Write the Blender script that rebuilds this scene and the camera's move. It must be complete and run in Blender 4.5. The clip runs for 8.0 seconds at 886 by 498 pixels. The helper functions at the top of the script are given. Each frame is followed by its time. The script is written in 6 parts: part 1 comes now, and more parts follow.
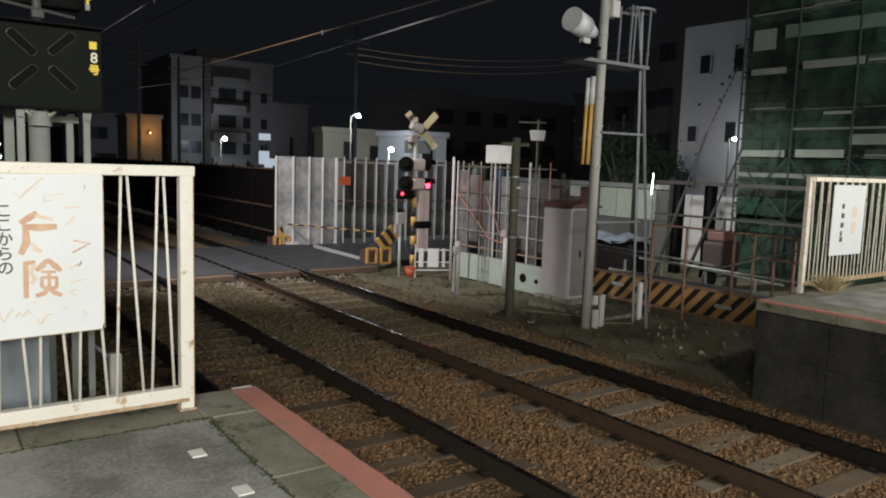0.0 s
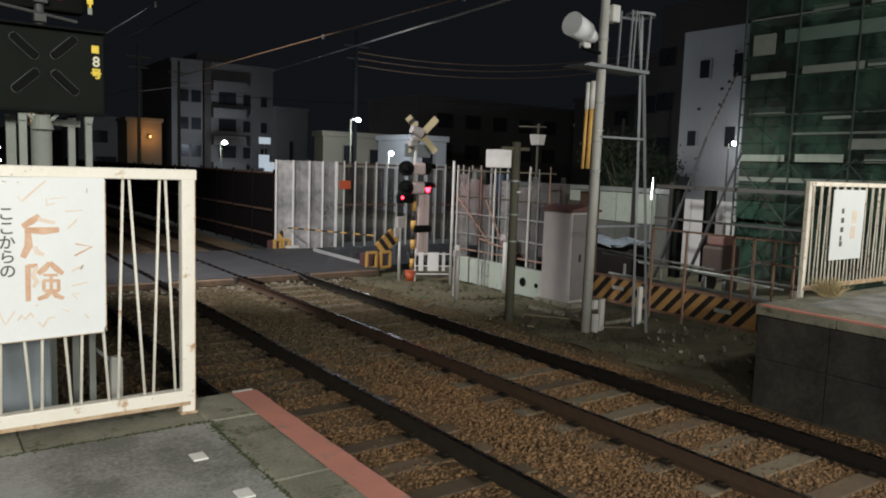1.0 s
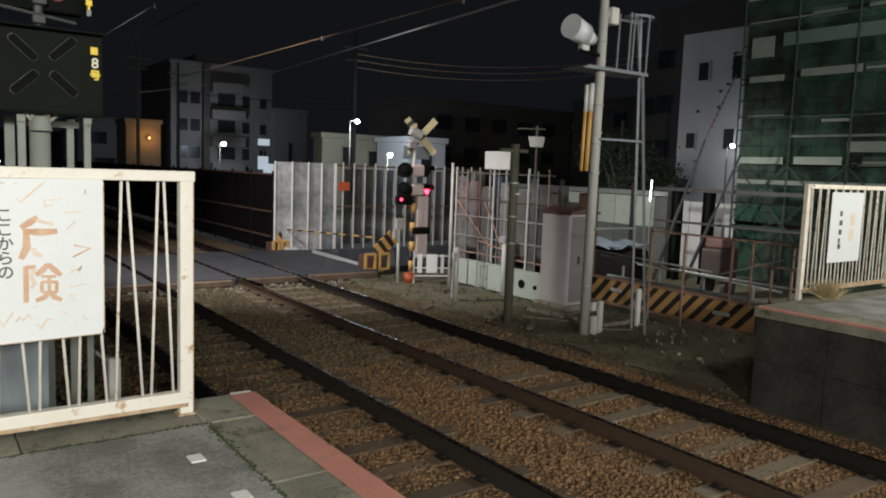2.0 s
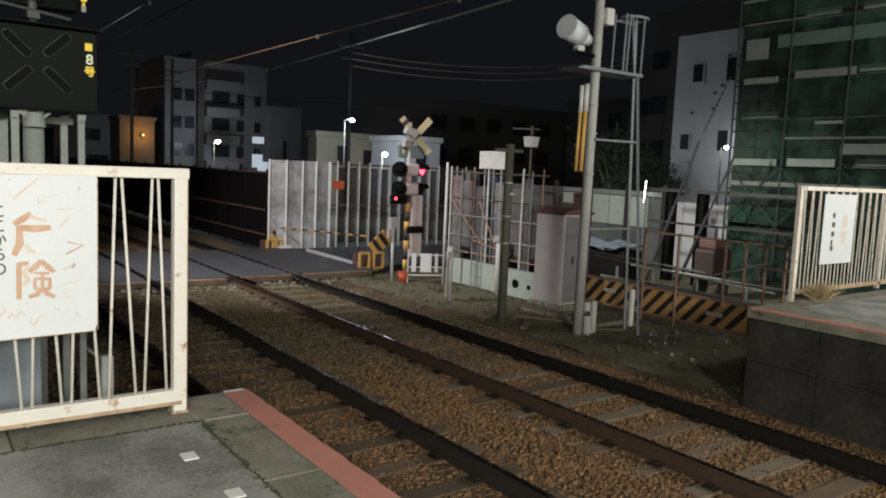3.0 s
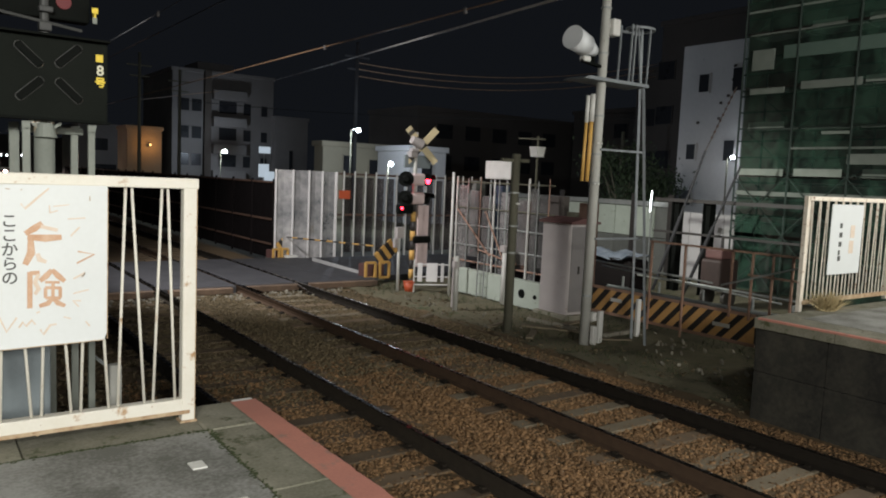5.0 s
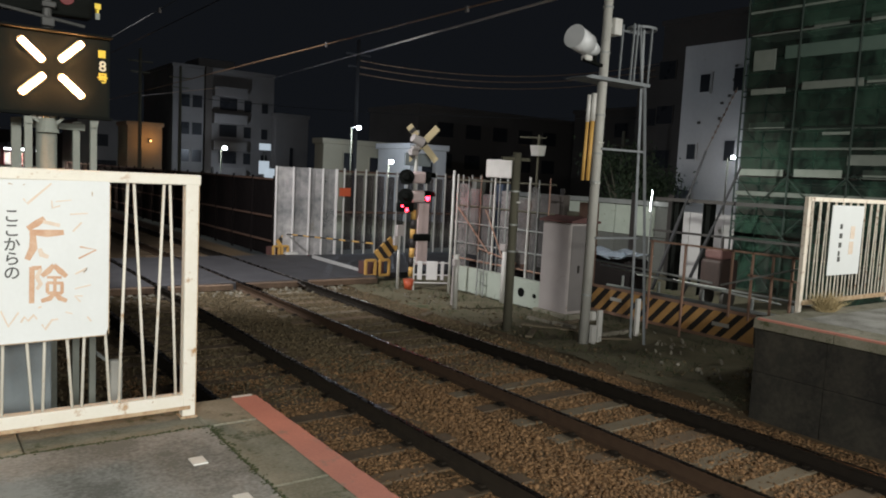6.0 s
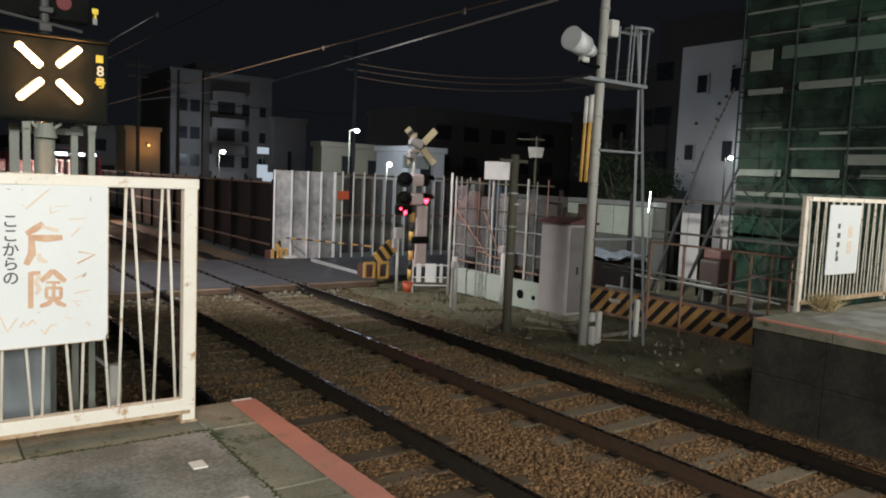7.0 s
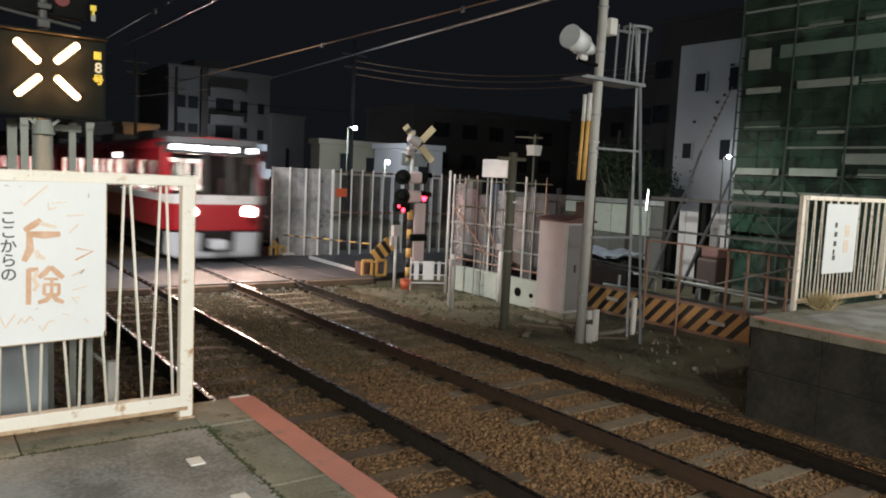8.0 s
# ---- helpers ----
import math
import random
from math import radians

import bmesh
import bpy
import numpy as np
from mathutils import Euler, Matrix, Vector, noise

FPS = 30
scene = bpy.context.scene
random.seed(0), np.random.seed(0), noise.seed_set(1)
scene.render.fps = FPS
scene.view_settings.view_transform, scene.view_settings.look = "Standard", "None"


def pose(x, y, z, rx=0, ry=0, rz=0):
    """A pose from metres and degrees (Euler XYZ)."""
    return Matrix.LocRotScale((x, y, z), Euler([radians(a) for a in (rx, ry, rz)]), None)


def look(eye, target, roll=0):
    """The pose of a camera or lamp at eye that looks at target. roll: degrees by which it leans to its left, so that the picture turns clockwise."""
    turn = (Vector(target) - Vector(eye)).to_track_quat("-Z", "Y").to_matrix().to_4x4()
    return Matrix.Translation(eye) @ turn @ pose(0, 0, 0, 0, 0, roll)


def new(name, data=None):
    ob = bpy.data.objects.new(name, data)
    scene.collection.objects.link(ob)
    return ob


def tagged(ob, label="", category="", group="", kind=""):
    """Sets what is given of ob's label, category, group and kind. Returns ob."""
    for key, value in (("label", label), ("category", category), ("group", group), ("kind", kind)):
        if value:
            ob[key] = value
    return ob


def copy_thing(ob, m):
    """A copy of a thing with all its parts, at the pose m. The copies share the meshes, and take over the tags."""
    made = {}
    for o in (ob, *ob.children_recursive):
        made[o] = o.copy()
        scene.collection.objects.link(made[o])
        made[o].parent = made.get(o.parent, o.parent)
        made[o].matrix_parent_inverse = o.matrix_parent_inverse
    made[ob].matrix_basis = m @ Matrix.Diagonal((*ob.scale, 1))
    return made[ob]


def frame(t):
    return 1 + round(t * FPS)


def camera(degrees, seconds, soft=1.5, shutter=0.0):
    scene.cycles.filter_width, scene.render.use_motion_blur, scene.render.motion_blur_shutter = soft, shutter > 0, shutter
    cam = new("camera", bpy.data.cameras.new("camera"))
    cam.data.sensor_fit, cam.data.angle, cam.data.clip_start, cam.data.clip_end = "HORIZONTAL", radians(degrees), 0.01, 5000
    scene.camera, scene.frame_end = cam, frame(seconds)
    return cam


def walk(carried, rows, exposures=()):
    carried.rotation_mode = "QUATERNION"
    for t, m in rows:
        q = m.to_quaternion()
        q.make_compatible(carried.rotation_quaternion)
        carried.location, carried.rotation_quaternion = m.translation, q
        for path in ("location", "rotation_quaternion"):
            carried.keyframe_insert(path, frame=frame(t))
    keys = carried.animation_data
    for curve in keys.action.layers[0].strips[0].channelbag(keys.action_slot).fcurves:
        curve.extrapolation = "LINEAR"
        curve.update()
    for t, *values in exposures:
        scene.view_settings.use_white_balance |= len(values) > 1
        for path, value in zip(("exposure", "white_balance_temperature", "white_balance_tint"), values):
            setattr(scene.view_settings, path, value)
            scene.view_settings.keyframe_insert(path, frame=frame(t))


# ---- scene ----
cam = camera(61.55, 8.0, soft=1.9, shutter=1.0)


def aim(x, y, z, heading, tilt, roll):
    """Camera pose from its place, its heading clockwise from the track, its tilt and its roll."""
    h, p = radians(heading), radians(tilt)
    way = Vector((math.sin(h) * math.cos(p), math.cos(h) * math.cos(p), math.sin(p)))
    return look((x, y, z), Vector((x, y, z)) + way, roll)


PATH = (
    (0.0, 0.049, 0.019, 2.637, 35.441, -6.547, 1.857),
    (0.5, 0.042, 0.016, 2.639, 35.485, -6.413, 1.952),
    (1.0, 0.036, 0.016, 2.637, 35.463, -6.239, 1.949),
    (1.5, 0.038, 0.014, 2.639, 35.399, -6.080, 1.925),
    (3.0, 0.033, 0.012, 2.637, 36.005, -6.125, 2.461),
    (3.5, 0.028, 0.010, 2.638, 35.891, -5.859, 2.517),
    (4.0, 0.023, 0.011, 2.638, 35.795, -5.580, 2.274),
    (4.5, 0.021, 0.009, 2.640, 35.624, -5.383, 2.262),
    (6.0, 0.002, 0.007, 2.638, 35.584, -5.540, 2.892),
    (6.5, 0.003, 0.002, 2.639, 35.705, -5.552, 2.716),
    (7.0, 0.000, 0.000, 2.638, 35.664, -5.351, 2.491),
    (7.5, -0.002, -0.007, 2.639, 35.754, -5.453, 2.104),
    (8.0, -0.004, -0.008, 2.640, 35.836, -5.529, 2.690),
)
walk(cam, [(t, aim(*v)) for t, *v in PATH])

# ---------------------------------------------------------------- light
world = bpy.data.worlds.new("night_sky")
scene.world = world
world.use_nodes = True
world.node_tree.nodes["Background"].inputs[0].default_value = (0.39, 0.455, 0.585, 1)
world.node_tree.nodes["Background"].inputs[1].default_value = 0.0140
scene.view_settings.exposure = 0.0


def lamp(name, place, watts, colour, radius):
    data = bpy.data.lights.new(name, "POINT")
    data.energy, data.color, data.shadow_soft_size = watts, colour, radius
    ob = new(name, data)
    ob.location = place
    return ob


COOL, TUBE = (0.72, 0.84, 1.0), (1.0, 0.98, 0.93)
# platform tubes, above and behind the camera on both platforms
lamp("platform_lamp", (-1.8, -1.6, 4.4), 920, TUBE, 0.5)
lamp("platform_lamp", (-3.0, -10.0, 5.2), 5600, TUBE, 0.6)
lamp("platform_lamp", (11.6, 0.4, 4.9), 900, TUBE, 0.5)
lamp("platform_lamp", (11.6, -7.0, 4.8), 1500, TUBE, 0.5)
# street lamp over the level crossing, beside the line
data = bpy.data.lights.new("crossing_lamp", "SPOT")
data.energy, data.color, data.shadow_soft_size, data.spot_size, data.spot_blend = 4200, (0.97, 0.94, 0.96), 0.25, radians(84), 0.6
new("crossing_lamp", data).matrix_world = look((2.0, 15.0, 7.4), (9.6, 18.2, 0.6))
# spot added to brighten the building site, a metre behind its built lamp
data = bpy.data.lights.new("site_fill_light", "SPOT")
data.energy, data.color, data.shadow_soft_size, data.spot_size, data.spot_blend = 1100, (0.97, 0.98, 0.92), 0.12, radians(112), 0.6
new("site_fill_light", data).matrix_world = look((12.7, 12.6, 3.5), (17.6, 12.9, -0.6))
# street lamps that stand in view
STREET = ((21.4, 39.0, 5.25, 750), (20.67, 34.0, 3.29, 700), (25.5, 74.0, 4.4, 650), (29.2, 19.42, 4.1, 22))
for x, y, z, watts in STREET:
    lamp("street_light", (x - 0.3, y - 0.8, z - 0.1), watts, COOL, 0.12)

# orange lamp added to give the narrow house its glow
lamp("house_lamp", (18.2, 72.9, 4.6), 60, (1.0, 0.42, 0.12), 0.1)

# ---------------------------------------------------------------- materials
def shade(name, base, other=None, rough=0.7, metal=0.0, scale=6.0, fine=60.0, bump=0.15, amount=0.6, island=0.0, stain=None, stain_at=0.62, obj=0.0, spec=0.5, tight=0.32):
    """A surface with variation at two scales, relief, and stains of their own shape."""
    m = bpy.data.materials.new(name)
    m.use_nodes = True
    nt = m.node_tree
    n, ln = nt.nodes, nt.links
    b = n["Principled BSDF"]
    b.inputs["Roughness"].default_value, b.inputs["Metallic"].default_value = rough, metal
    b.inputs["Specular IOR Level"].default_value = spec
    other = other or tuple(c * 0.6 for c in base)
    tc = n.new("ShaderNodeTexCoord")
    big, small = n.new("ShaderNodeTexNoise"), n.new("ShaderNodeTexNoise")
    big.inputs["Scale"].default_value, big.inputs["Detail"].default_value = scale, 6
    small.inputs["Scale"].default_value, small.inputs["Detail"].default_value = fine, 4
    for t in (big, small):
        ln.new(tc.outputs["Object"], t.inputs["Vector"])
    mix = n.new("ShaderNodeMix")
    mix.data_type = "RGBA"
    mix.inputs[6].default_value, mix.inputs[7].default_value = (*base, 1), (*other, 1)
    add = n.new("ShaderNodeMath")
    add.operation = "MULTIPLY_ADD"
    ln.new(small.outputs["Fac"], add.inputs[0])
    add.inputs[1].default_value = 0.6
    ln.new(big.outputs["Fac"], add.inputs[2])
    ramp = n.new("ShaderNodeMapRange")
    ramp.inputs[1].default_value, ramp.inputs[2].default_value = 0.8 - tight, 0.8 + tight
    ramp.inputs[4].default_value = amount
    ln.new(add.outputs[0], ramp.inputs[0])
    ln.new(ramp.outputs[0], mix.inputs[0])
    colour = mix.outputs[2]
    if island or obj:
        src = n.new("ShaderNodeNewGeometry").outputs["Random Per Island"] if island else n.new("ShaderNodeObjectInfo").outputs["Random"]
        hsv = n.new("ShaderNodeHueSaturation")
        mr = n.new("ShaderNodeMapRange")
        mr.inputs[3].default_value, mr.inputs[4].default_value = 1 - (island or obj), 1 + (island or obj)
        ln.new(src, mr.inputs[0])
        ln.new(mr.outputs[0], hsv.inputs["Value"])
        ln.new(colour, hsv.inputs["Color"])
        colour = hsv.outputs[0]
    if stain:
        st = n.new("ShaderNodeTexNoise")
        st.inputs["Scale"].default_value, st.inputs["Detail"].default_value, st.inputs["Roughness"].default_value = scale * 1.7, 9, 0.7
        ln.new(tc.outputs["Object"], st.inputs["Vector"])
        sr = n.new("ShaderNodeMapRange")
        sr.inputs[1].default_value, sr.inputs[2].default_value = stain_at, stain_at + 0.09
        ln.new(st.outputs["Fac"], sr.inputs[0])
        m2 = n.new("ShaderNodeMix")
        m2.data_type = "RGBA"
        m2.inputs[7].default_value = (*stain, 1)
        ln.new(sr.outputs[0], m2.inputs[0])
        ln.new(colour, m2.inputs[6])
        colour = m2.outputs[2]
    ln.new(colour, b.inputs["Base Color"])
    rr = n.new("ShaderNodeMapRange")
    rr.inputs[3].default_value, rr.inputs[4].default_value = max(0.03, rough - 0.12), min(1, rough + 0.12)
    ln.new(big.outputs["Fac"], rr.inputs[0])
    ln.new(rr.outputs[0], b.inputs["Roughness"])
    if bump:
        bp = n.new("ShaderNodeBump")
        bp.inputs["Strength"].default_value, bp.inputs["Distance"].default_value = bump, 0.01
        ln.new(add.outputs[0], bp.inputs["Height"])
        ln.new(bp.outputs[0], b.inputs["Normal"])
    return m


def glow(name, colour, strength):
    m = bpy.data.materials.new(name)
    m.use_nodes = True
    b = m.node_tree.nodes["Principled BSDF"]
    b.inputs["Base Color"].default_value = (*[c * 0.05 for c in colour], 1)
    b.inputs["Emission Color"].default_value = (*colour, 1)
    b.inputs["Emission Strength"].default_value = strength
    return m


def glass(name, tint=(0.9, 0.95, 0.95), rough=0.03, clear=0.85):
    m = bpy.data.materials.new(name)
    m.use_nodes = True
    nt = m.node_tree
    b = nt.nodes["Principled BSDF"]
    b.inputs["Base Color"].default_value, b.inputs["Roughness"].default_value = (0.01, 0.012, 0.012, 1), rough
    tr, mx = nt.nodes.new("ShaderNodeBsdfTransparent"), nt.nodes.new("ShaderNodeMixShader")
    tr.inputs[0].default_value = (*tint, 1)
    mx.inputs[0].default_value = clear
    out = nt.nodes["Material Output"]
    nt.links.new(b.outputs[0], mx.inputs[1])
    nt.links.new(tr.outputs[0], mx.inputs[2])
    nt.links.new(mx.outputs[0], out.inputs[0])
    return m


def see_through(m, part_clear):
    """Woven stuff: some of the light passes between the threads."""
    nt = m.node_tree
    tr, mx = nt.nodes.new("ShaderNodeBsdfTransparent"), nt.nodes.new("ShaderNodeMixShader")
    mx.inputs[0].default_value = part_clear
    nt.links.new(nt.nodes["Principled BSDF"].outputs[0], mx.inputs[1])
    nt.links.new(tr.outputs[0], mx.inputs[2])
    nt.links.new(mx.outputs[0], nt.nodes["Material Output"].inputs[0])


M_ASPHALT = shade("worn_asphalt", (0.32, 0.32, 0.295), (0.14, 0.14, 0.12), 0.9, scale=2.5, fine=55, bump=1.0, amount=1.0, tight=0.17, stain=(0.13, 0.13, 0.11), stain_at=0.6)
M_KERB = shade("mossy_concrete", (0.29, 0.275, 0.215), (0.115, 0.115, 0.075), 0.9, scale=3.5, fine=50, bump=0.7, amount=1.0, obj=0.12, stain=(0.065, 0.072, 0.03), stain_at=0.555)
M_MOSS = shade("moss", (0.05, 0.07, 0.02), (0.03, 0.035, 0.015), 1.0, scale=8, fine=80, bump=1)
M_REDLINE = shade("red_line_paint", (0.56, 0.235, 0.17), (0.40, 0.17, 0.13), 0.85, scale=3, fine=60, bump=0.4, amount=0.9, stain=(0.27, 0.2, 0.16), stain_at=0.585)
M_PATCH = shade("white_reflective_patch", (0.75, 0.75, 0.7), (0.6, 0.6, 0.55), 0.6, scale=30)
M_WALL = shade("dark_concrete", (0.040, 0.037, 0.027), (0.012, 0.0115, 0.009), 0.9, scale=1.7, fine=18, bump=0.8, obj=0.12, amount=1.0, tight=0.2, stain=(0.022, 0.022, 0.016), stain_at=0.54)
M_SOIL = shade("dark_soil", (0.155, 0.138, 0.082), (0.055, 0.054, 0.03), 1.0, scale=1.6, fine=25, bump=1.0, stain=(0.05, 0.065, 0.025), stain_at=0.55)
M_PALERUBBLE = shade("pale_concrete_rubble", (0.27, 0.25, 0.20), (0.12, 0.11, 0.08), 0.9, scale=4, fine=40, bump=0.6, amount=1.0, island=0.35)
M_BED = shade("ballast_dust", (0.145, 0.095, 0.045), (0.07, 0.052, 0.025), 1.0, scale=3, fine=45, bump=1.0)
M_STONE = shade("rusty_ballast", (0.238, 0.136, 0.060), (0.12, 0.074, 0.036), 0.95, scale=2.0, fine=40, bump=0.2, island=0.4)
# darker, greener stone: fading lamplight towards the crossing is put into the colour
M_STONEFAR = shade("falloff_dark_ballast", (0.125, 0.092, 0.048), (0.07, 0.062, 0.034), 0.95, scale=1.6, fine=40, bump=0.2, island=0.35)
M_SLEEPER = shade("creosoted_wood", (0.155, 0.11, 0.066), (0.065, 0.048, 0.03), 0.9, scale=4, fine=70, bump=0.7, obj=0.25)
M_CSLEEPER = shade("stained_concrete", (0.19, 0.158, 0.105), (0.10, 0.078, 0.048), 0.9, scale=4, fine=50, bump=0.5, obj=0.2)
# rust taken to near black: the webs' shade is put into the colour
M_RAIL = shade("rusty_rail", (0.030, 0.024, 0.017), (0.014, 0.012, 0.009), 0.85, metal=0.0, spec=0.2, obj=0.45, scale=8, fine=80, bump=0.3)
# browner rust copy for the one rail whose web stands lit
M_RAILBROWN = shade("lit_brown_rusty_rail", (0.085, 0.054, 0.034), (0.045, 0.03, 0.02), 0.85, spec=0.2, scale=8, fine=80, bump=0.3)
M_DECKEDGE = shade("splintered_brown_timber", (0.19, 0.125, 0.08), (0.07, 0.05, 0.036), 0.9, scale=3, fine=40, bump=0.7, amount=1.0, obj=0.2)
M_HEAD = shade("worn_rail_head", (0.20, 0.17, 0.15), (0.12, 0.10, 0.085), 0.27, metal=1.0, scale=6, fine=80, bump=0.05)
M_CREAM = shade("chalky_cream_paint", (0.73, 0.71, 0.63), (0.64, 0.60, 0.49), 0.6, scale=5, fine=50, bump=0.2, stain=(0.40, 0.24, 0.11), stain_at=0.595)
M_OLDCREAM = shade("rust_streaked_cream_paint", (0.68, 0.645, 0.56), (0.55, 0.48, 0.38), 0.7, scale=6, fine=50, bump=0.3, amount=1.0, obj=0.2, stain=(0.25, 0.12, 0.06), stain_at=0.56)
M_RUSTY = shade("rusty_cream_paint", (0.52, 0.42, 0.28), (0.30, 0.17, 0.08), 0.75, scale=9, fine=60, bump=0.5, amount=0.9, stain=(0.2, 0.085, 0.03), stain_at=0.56)
M_SIGN = shade("white_sign_enamel", (0.68, 0.71, 0.70), (0.60, 0.62, 0.60), 0.5, scale=3, fine=40, bump=0.05, amount=0.5, stain=(0.55, 0.42, 0.28), stain_at=0.71)
M_ORANGE = shade("faded_orange_paint", (0.49, 0.27, 0.15), (0.64, 0.47, 0.34), 0.7, scale=14, fine=90, bump=0.05, amount=0.9)
M_PALEORANGE = shade("worn_out_orange_paint", (0.62, 0.49, 0.37), (0.72, 0.65, 0.56), 0.7, scale=14, fine=90, bump=0.05, amount=0.9)
M_INK = shade("black_brush_paint", (0.06, 0.065, 0.06), (0.12, 0.12, 0.11), 0.7, scale=30)
M_GALV = shade("galvanised_steel", (0.34, 0.36, 0.34), (0.24, 0.25, 0.24), 0.55, metal=0.35, scale=5, fine=40, bump=0.1)
M_GREYPOLE = shade("weathered_grey_pole", (0.46, 0.46, 0.42), (0.32, 0.32, 0.28), 0.75, scale=3, fine=50, bump=0.15, stain=(0.2, 0.18, 0.14))
M_OLIVE = shade("weathered_wood_pole", (0.12, 0.115, 0.08), (0.07, 0.07, 0.05), 0.9, scale=4, fine=60, bump=0.4)
M_HOUSING = shade("black_signal_housing", (0.007, 0.008, 0.007), (0.010, 0.011, 0.010), 0.85, scale=5, fine=60, bump=0.1, spec=0.03)
M_LOUVRE = shade("grey_lamp_rim", (0.05, 0.052, 0.048), (0.03, 0.03, 0.03), 0.6, scale=12)
M_SIGNALFACE = shade("matt_black_signal_face", (0.0125, 0.0145, 0.012), (0.009, 0.0105, 0.009), 0.9, scale=4, fine=50, bump=0.2, spec=0.05)
M_HOOD = shade("dull_grey_lamp_hood", (0.06, 0.058, 0.05), (0.022, 0.022, 0.02), 0.55, scale=14, fine=90, bump=0.2, amount=1.0)
M_BLUEGREY = shade("blue_grey_cabinet_paint", (0.22, 0.26, 0.27), (0.16, 0.18, 0.19), 0.6, scale=3, fine=40, bump=0.1)
M_PINKGREY = shade("pale_grey_cabinet_paint", (0.42, 0.39, 0.37), (0.31, 0.28, 0.27), 0.6, scale=2.5, fine=40, bump=0.1, stain=(0.22, 0.16, 0.12), stain_at=0.63)
# pale paint with the crossing lamps' red light put into its colour
M_PINKCASE = shade("red_tinted_pale_paint", (0.62, 0.50, 0.48), (0.45, 0.35, 0.33), 0.6, scale=4, fine=40, bump=0.1)
M_MAROON = shade("rusty_roof_sheet", (0.11, 0.05, 0.045), (0.07, 0.035, 0.03), 0.7, scale=6)
M_YELLOW = shade("crossing_yellow_paint", (0.66, 0.40, 0.11), (0.48, 0.27, 0.07), 0.6, scale=6, fine=50, bump=0.15, stain=(0.12, 0.08, 0.04), stain_at=0.62)
M_STRIPE = shade("orange_yellow_paint", (0.62, 0.36, 0.13), (0.46, 0.24, 0.09), 0.6, scale=5, fine=50, bump=0.15, stain=(0.16, 0.09, 0.05), stain_at=0.64)
M_BLACK = shade("black_paint", (0.025, 0.022, 0.02), (0.04, 0.035, 0.03), 0.6, scale=6)
M_ORRAIL = shade("orange_rail_paint", (0.37, 0.22, 0.155), (0.27, 0.175, 0.13), 0.65, scale=8, fine=60, bump=0.2, stain=(0.3, 0.26, 0.2), stain_at=0.62)
M_WHITE = shade("dull_white_paint", (0.62, 0.62, 0.58), (0.48, 0.47, 0.43), 0.6, scale=4, fine=40, bump=0.1, stain=(0.32, 0.28, 0.22), stain_at=0.65)
M_GREENWHITE = shade("pale_green_concrete", (0.42, 0.47, 0.40), (0.30, 0.34, 0.28), 0.85, scale=3, fine=40, bump=0.2, stain=(0.16, 0.18, 0.13), stain_at=0.6)
# pale and dark blotches and brownish patches stand in for reflections
M_HOARD = shade("clear_hoarding", (0.66, 0.64, 0.62), (0.10, 0.12, 0.13), 0.22, metal=0.0, scale=0.9, fine=5.0, bump=0.4, amount=0.85, tight=0.26, obj=0.3, stain=(0.30, 0.27, 0.22), stain_at=0.6)
see_through(M_HOARD, 0.36)
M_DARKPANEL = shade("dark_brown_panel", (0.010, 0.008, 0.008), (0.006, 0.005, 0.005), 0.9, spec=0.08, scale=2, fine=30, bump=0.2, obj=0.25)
M_MESHPANEL = shade("grey_site_panel", (0.13, 0.135, 0.12), (0.075, 0.08, 0.075), 0.7, scale=2, fine=20, bump=0.2, obj=0.4)
M_DECK = shade("crossing_asphalt", (0.060, 0.060, 0.064), (0.028, 0.028, 0.031), 0.75, scale=1.5, fine=60, bump=0.5, obj=0.4)
M_ROADWHITE = shade("worn_white_line", (0.5, 0.5, 0.48), (0.3, 0.3, 0.29), 0.7, scale=6)
M_NETSHEET = shade("green_scaffold_net_sheet", (0.05, 0.125, 0.082), (0.006, 0.022, 0.016), 0.95, scale=1.3, fine=6, bump=0.8, obj=0.35, amount=1.0, tight=0.14)
see_through(M_NETSHEET, 0.5)
M_DARKRAIL = shade("dark_rusty_rail", (0.10, 0.055, 0.035), (0.06, 0.035, 0.025), 0.8, scale=6)
M_DULLWIRE = shade("dull_grey_wire", (0.075, 0.07, 0.068), (0.05, 0.046, 0.044), 0.8, scale=2, bump=0)
# mottled colour gives these panels the look of reflections
M_CLEAR = shade("mottled_clear_panel", (0.28, 0.26, 0.25), (0.06, 0.07, 0.065), 0.5, scale=2.2, fine=16, bump=0.5, amount=1.0, obj=0.3)
see_through(M_CLEAR, 0.45)
M_SMOKED = shade("smoked_clear_panel", (0.06, 0.048, 0.046), (0.018, 0.015, 0.017), 0.4, scale=1.6, fine=9, bump=0.4, amount=1.0, obj=0.4, tight=0.2)
see_through(M_SMOKED, 0.35)
M_LEG = shade("dull_grey_steel", (0.25, 0.27, 0.235), (0.17, 0.185, 0.16), 0.7, scale=4, fine=40, bump=0.1)
# orange lamplight on the street cables is put into this base colour
M_ORCABLE = shade("orange_cable", (0.30, 0.18, 0.10), (0.2, 0.12, 0.07), 0.6, scale=2, bump=0)
M_CBUCK = shade("faded_crossbuck_paint", (0.55, 0.46, 0.27), (0.42, 0.35, 0.2), 0.6, scale=5, fine=40, bump=0.1)
M_POST = shade("bright_white_paint", (0.78, 0.77, 0.75), (0.62, 0.60, 0.58), 0.5, scale=4, fine=40, bump=0.1)
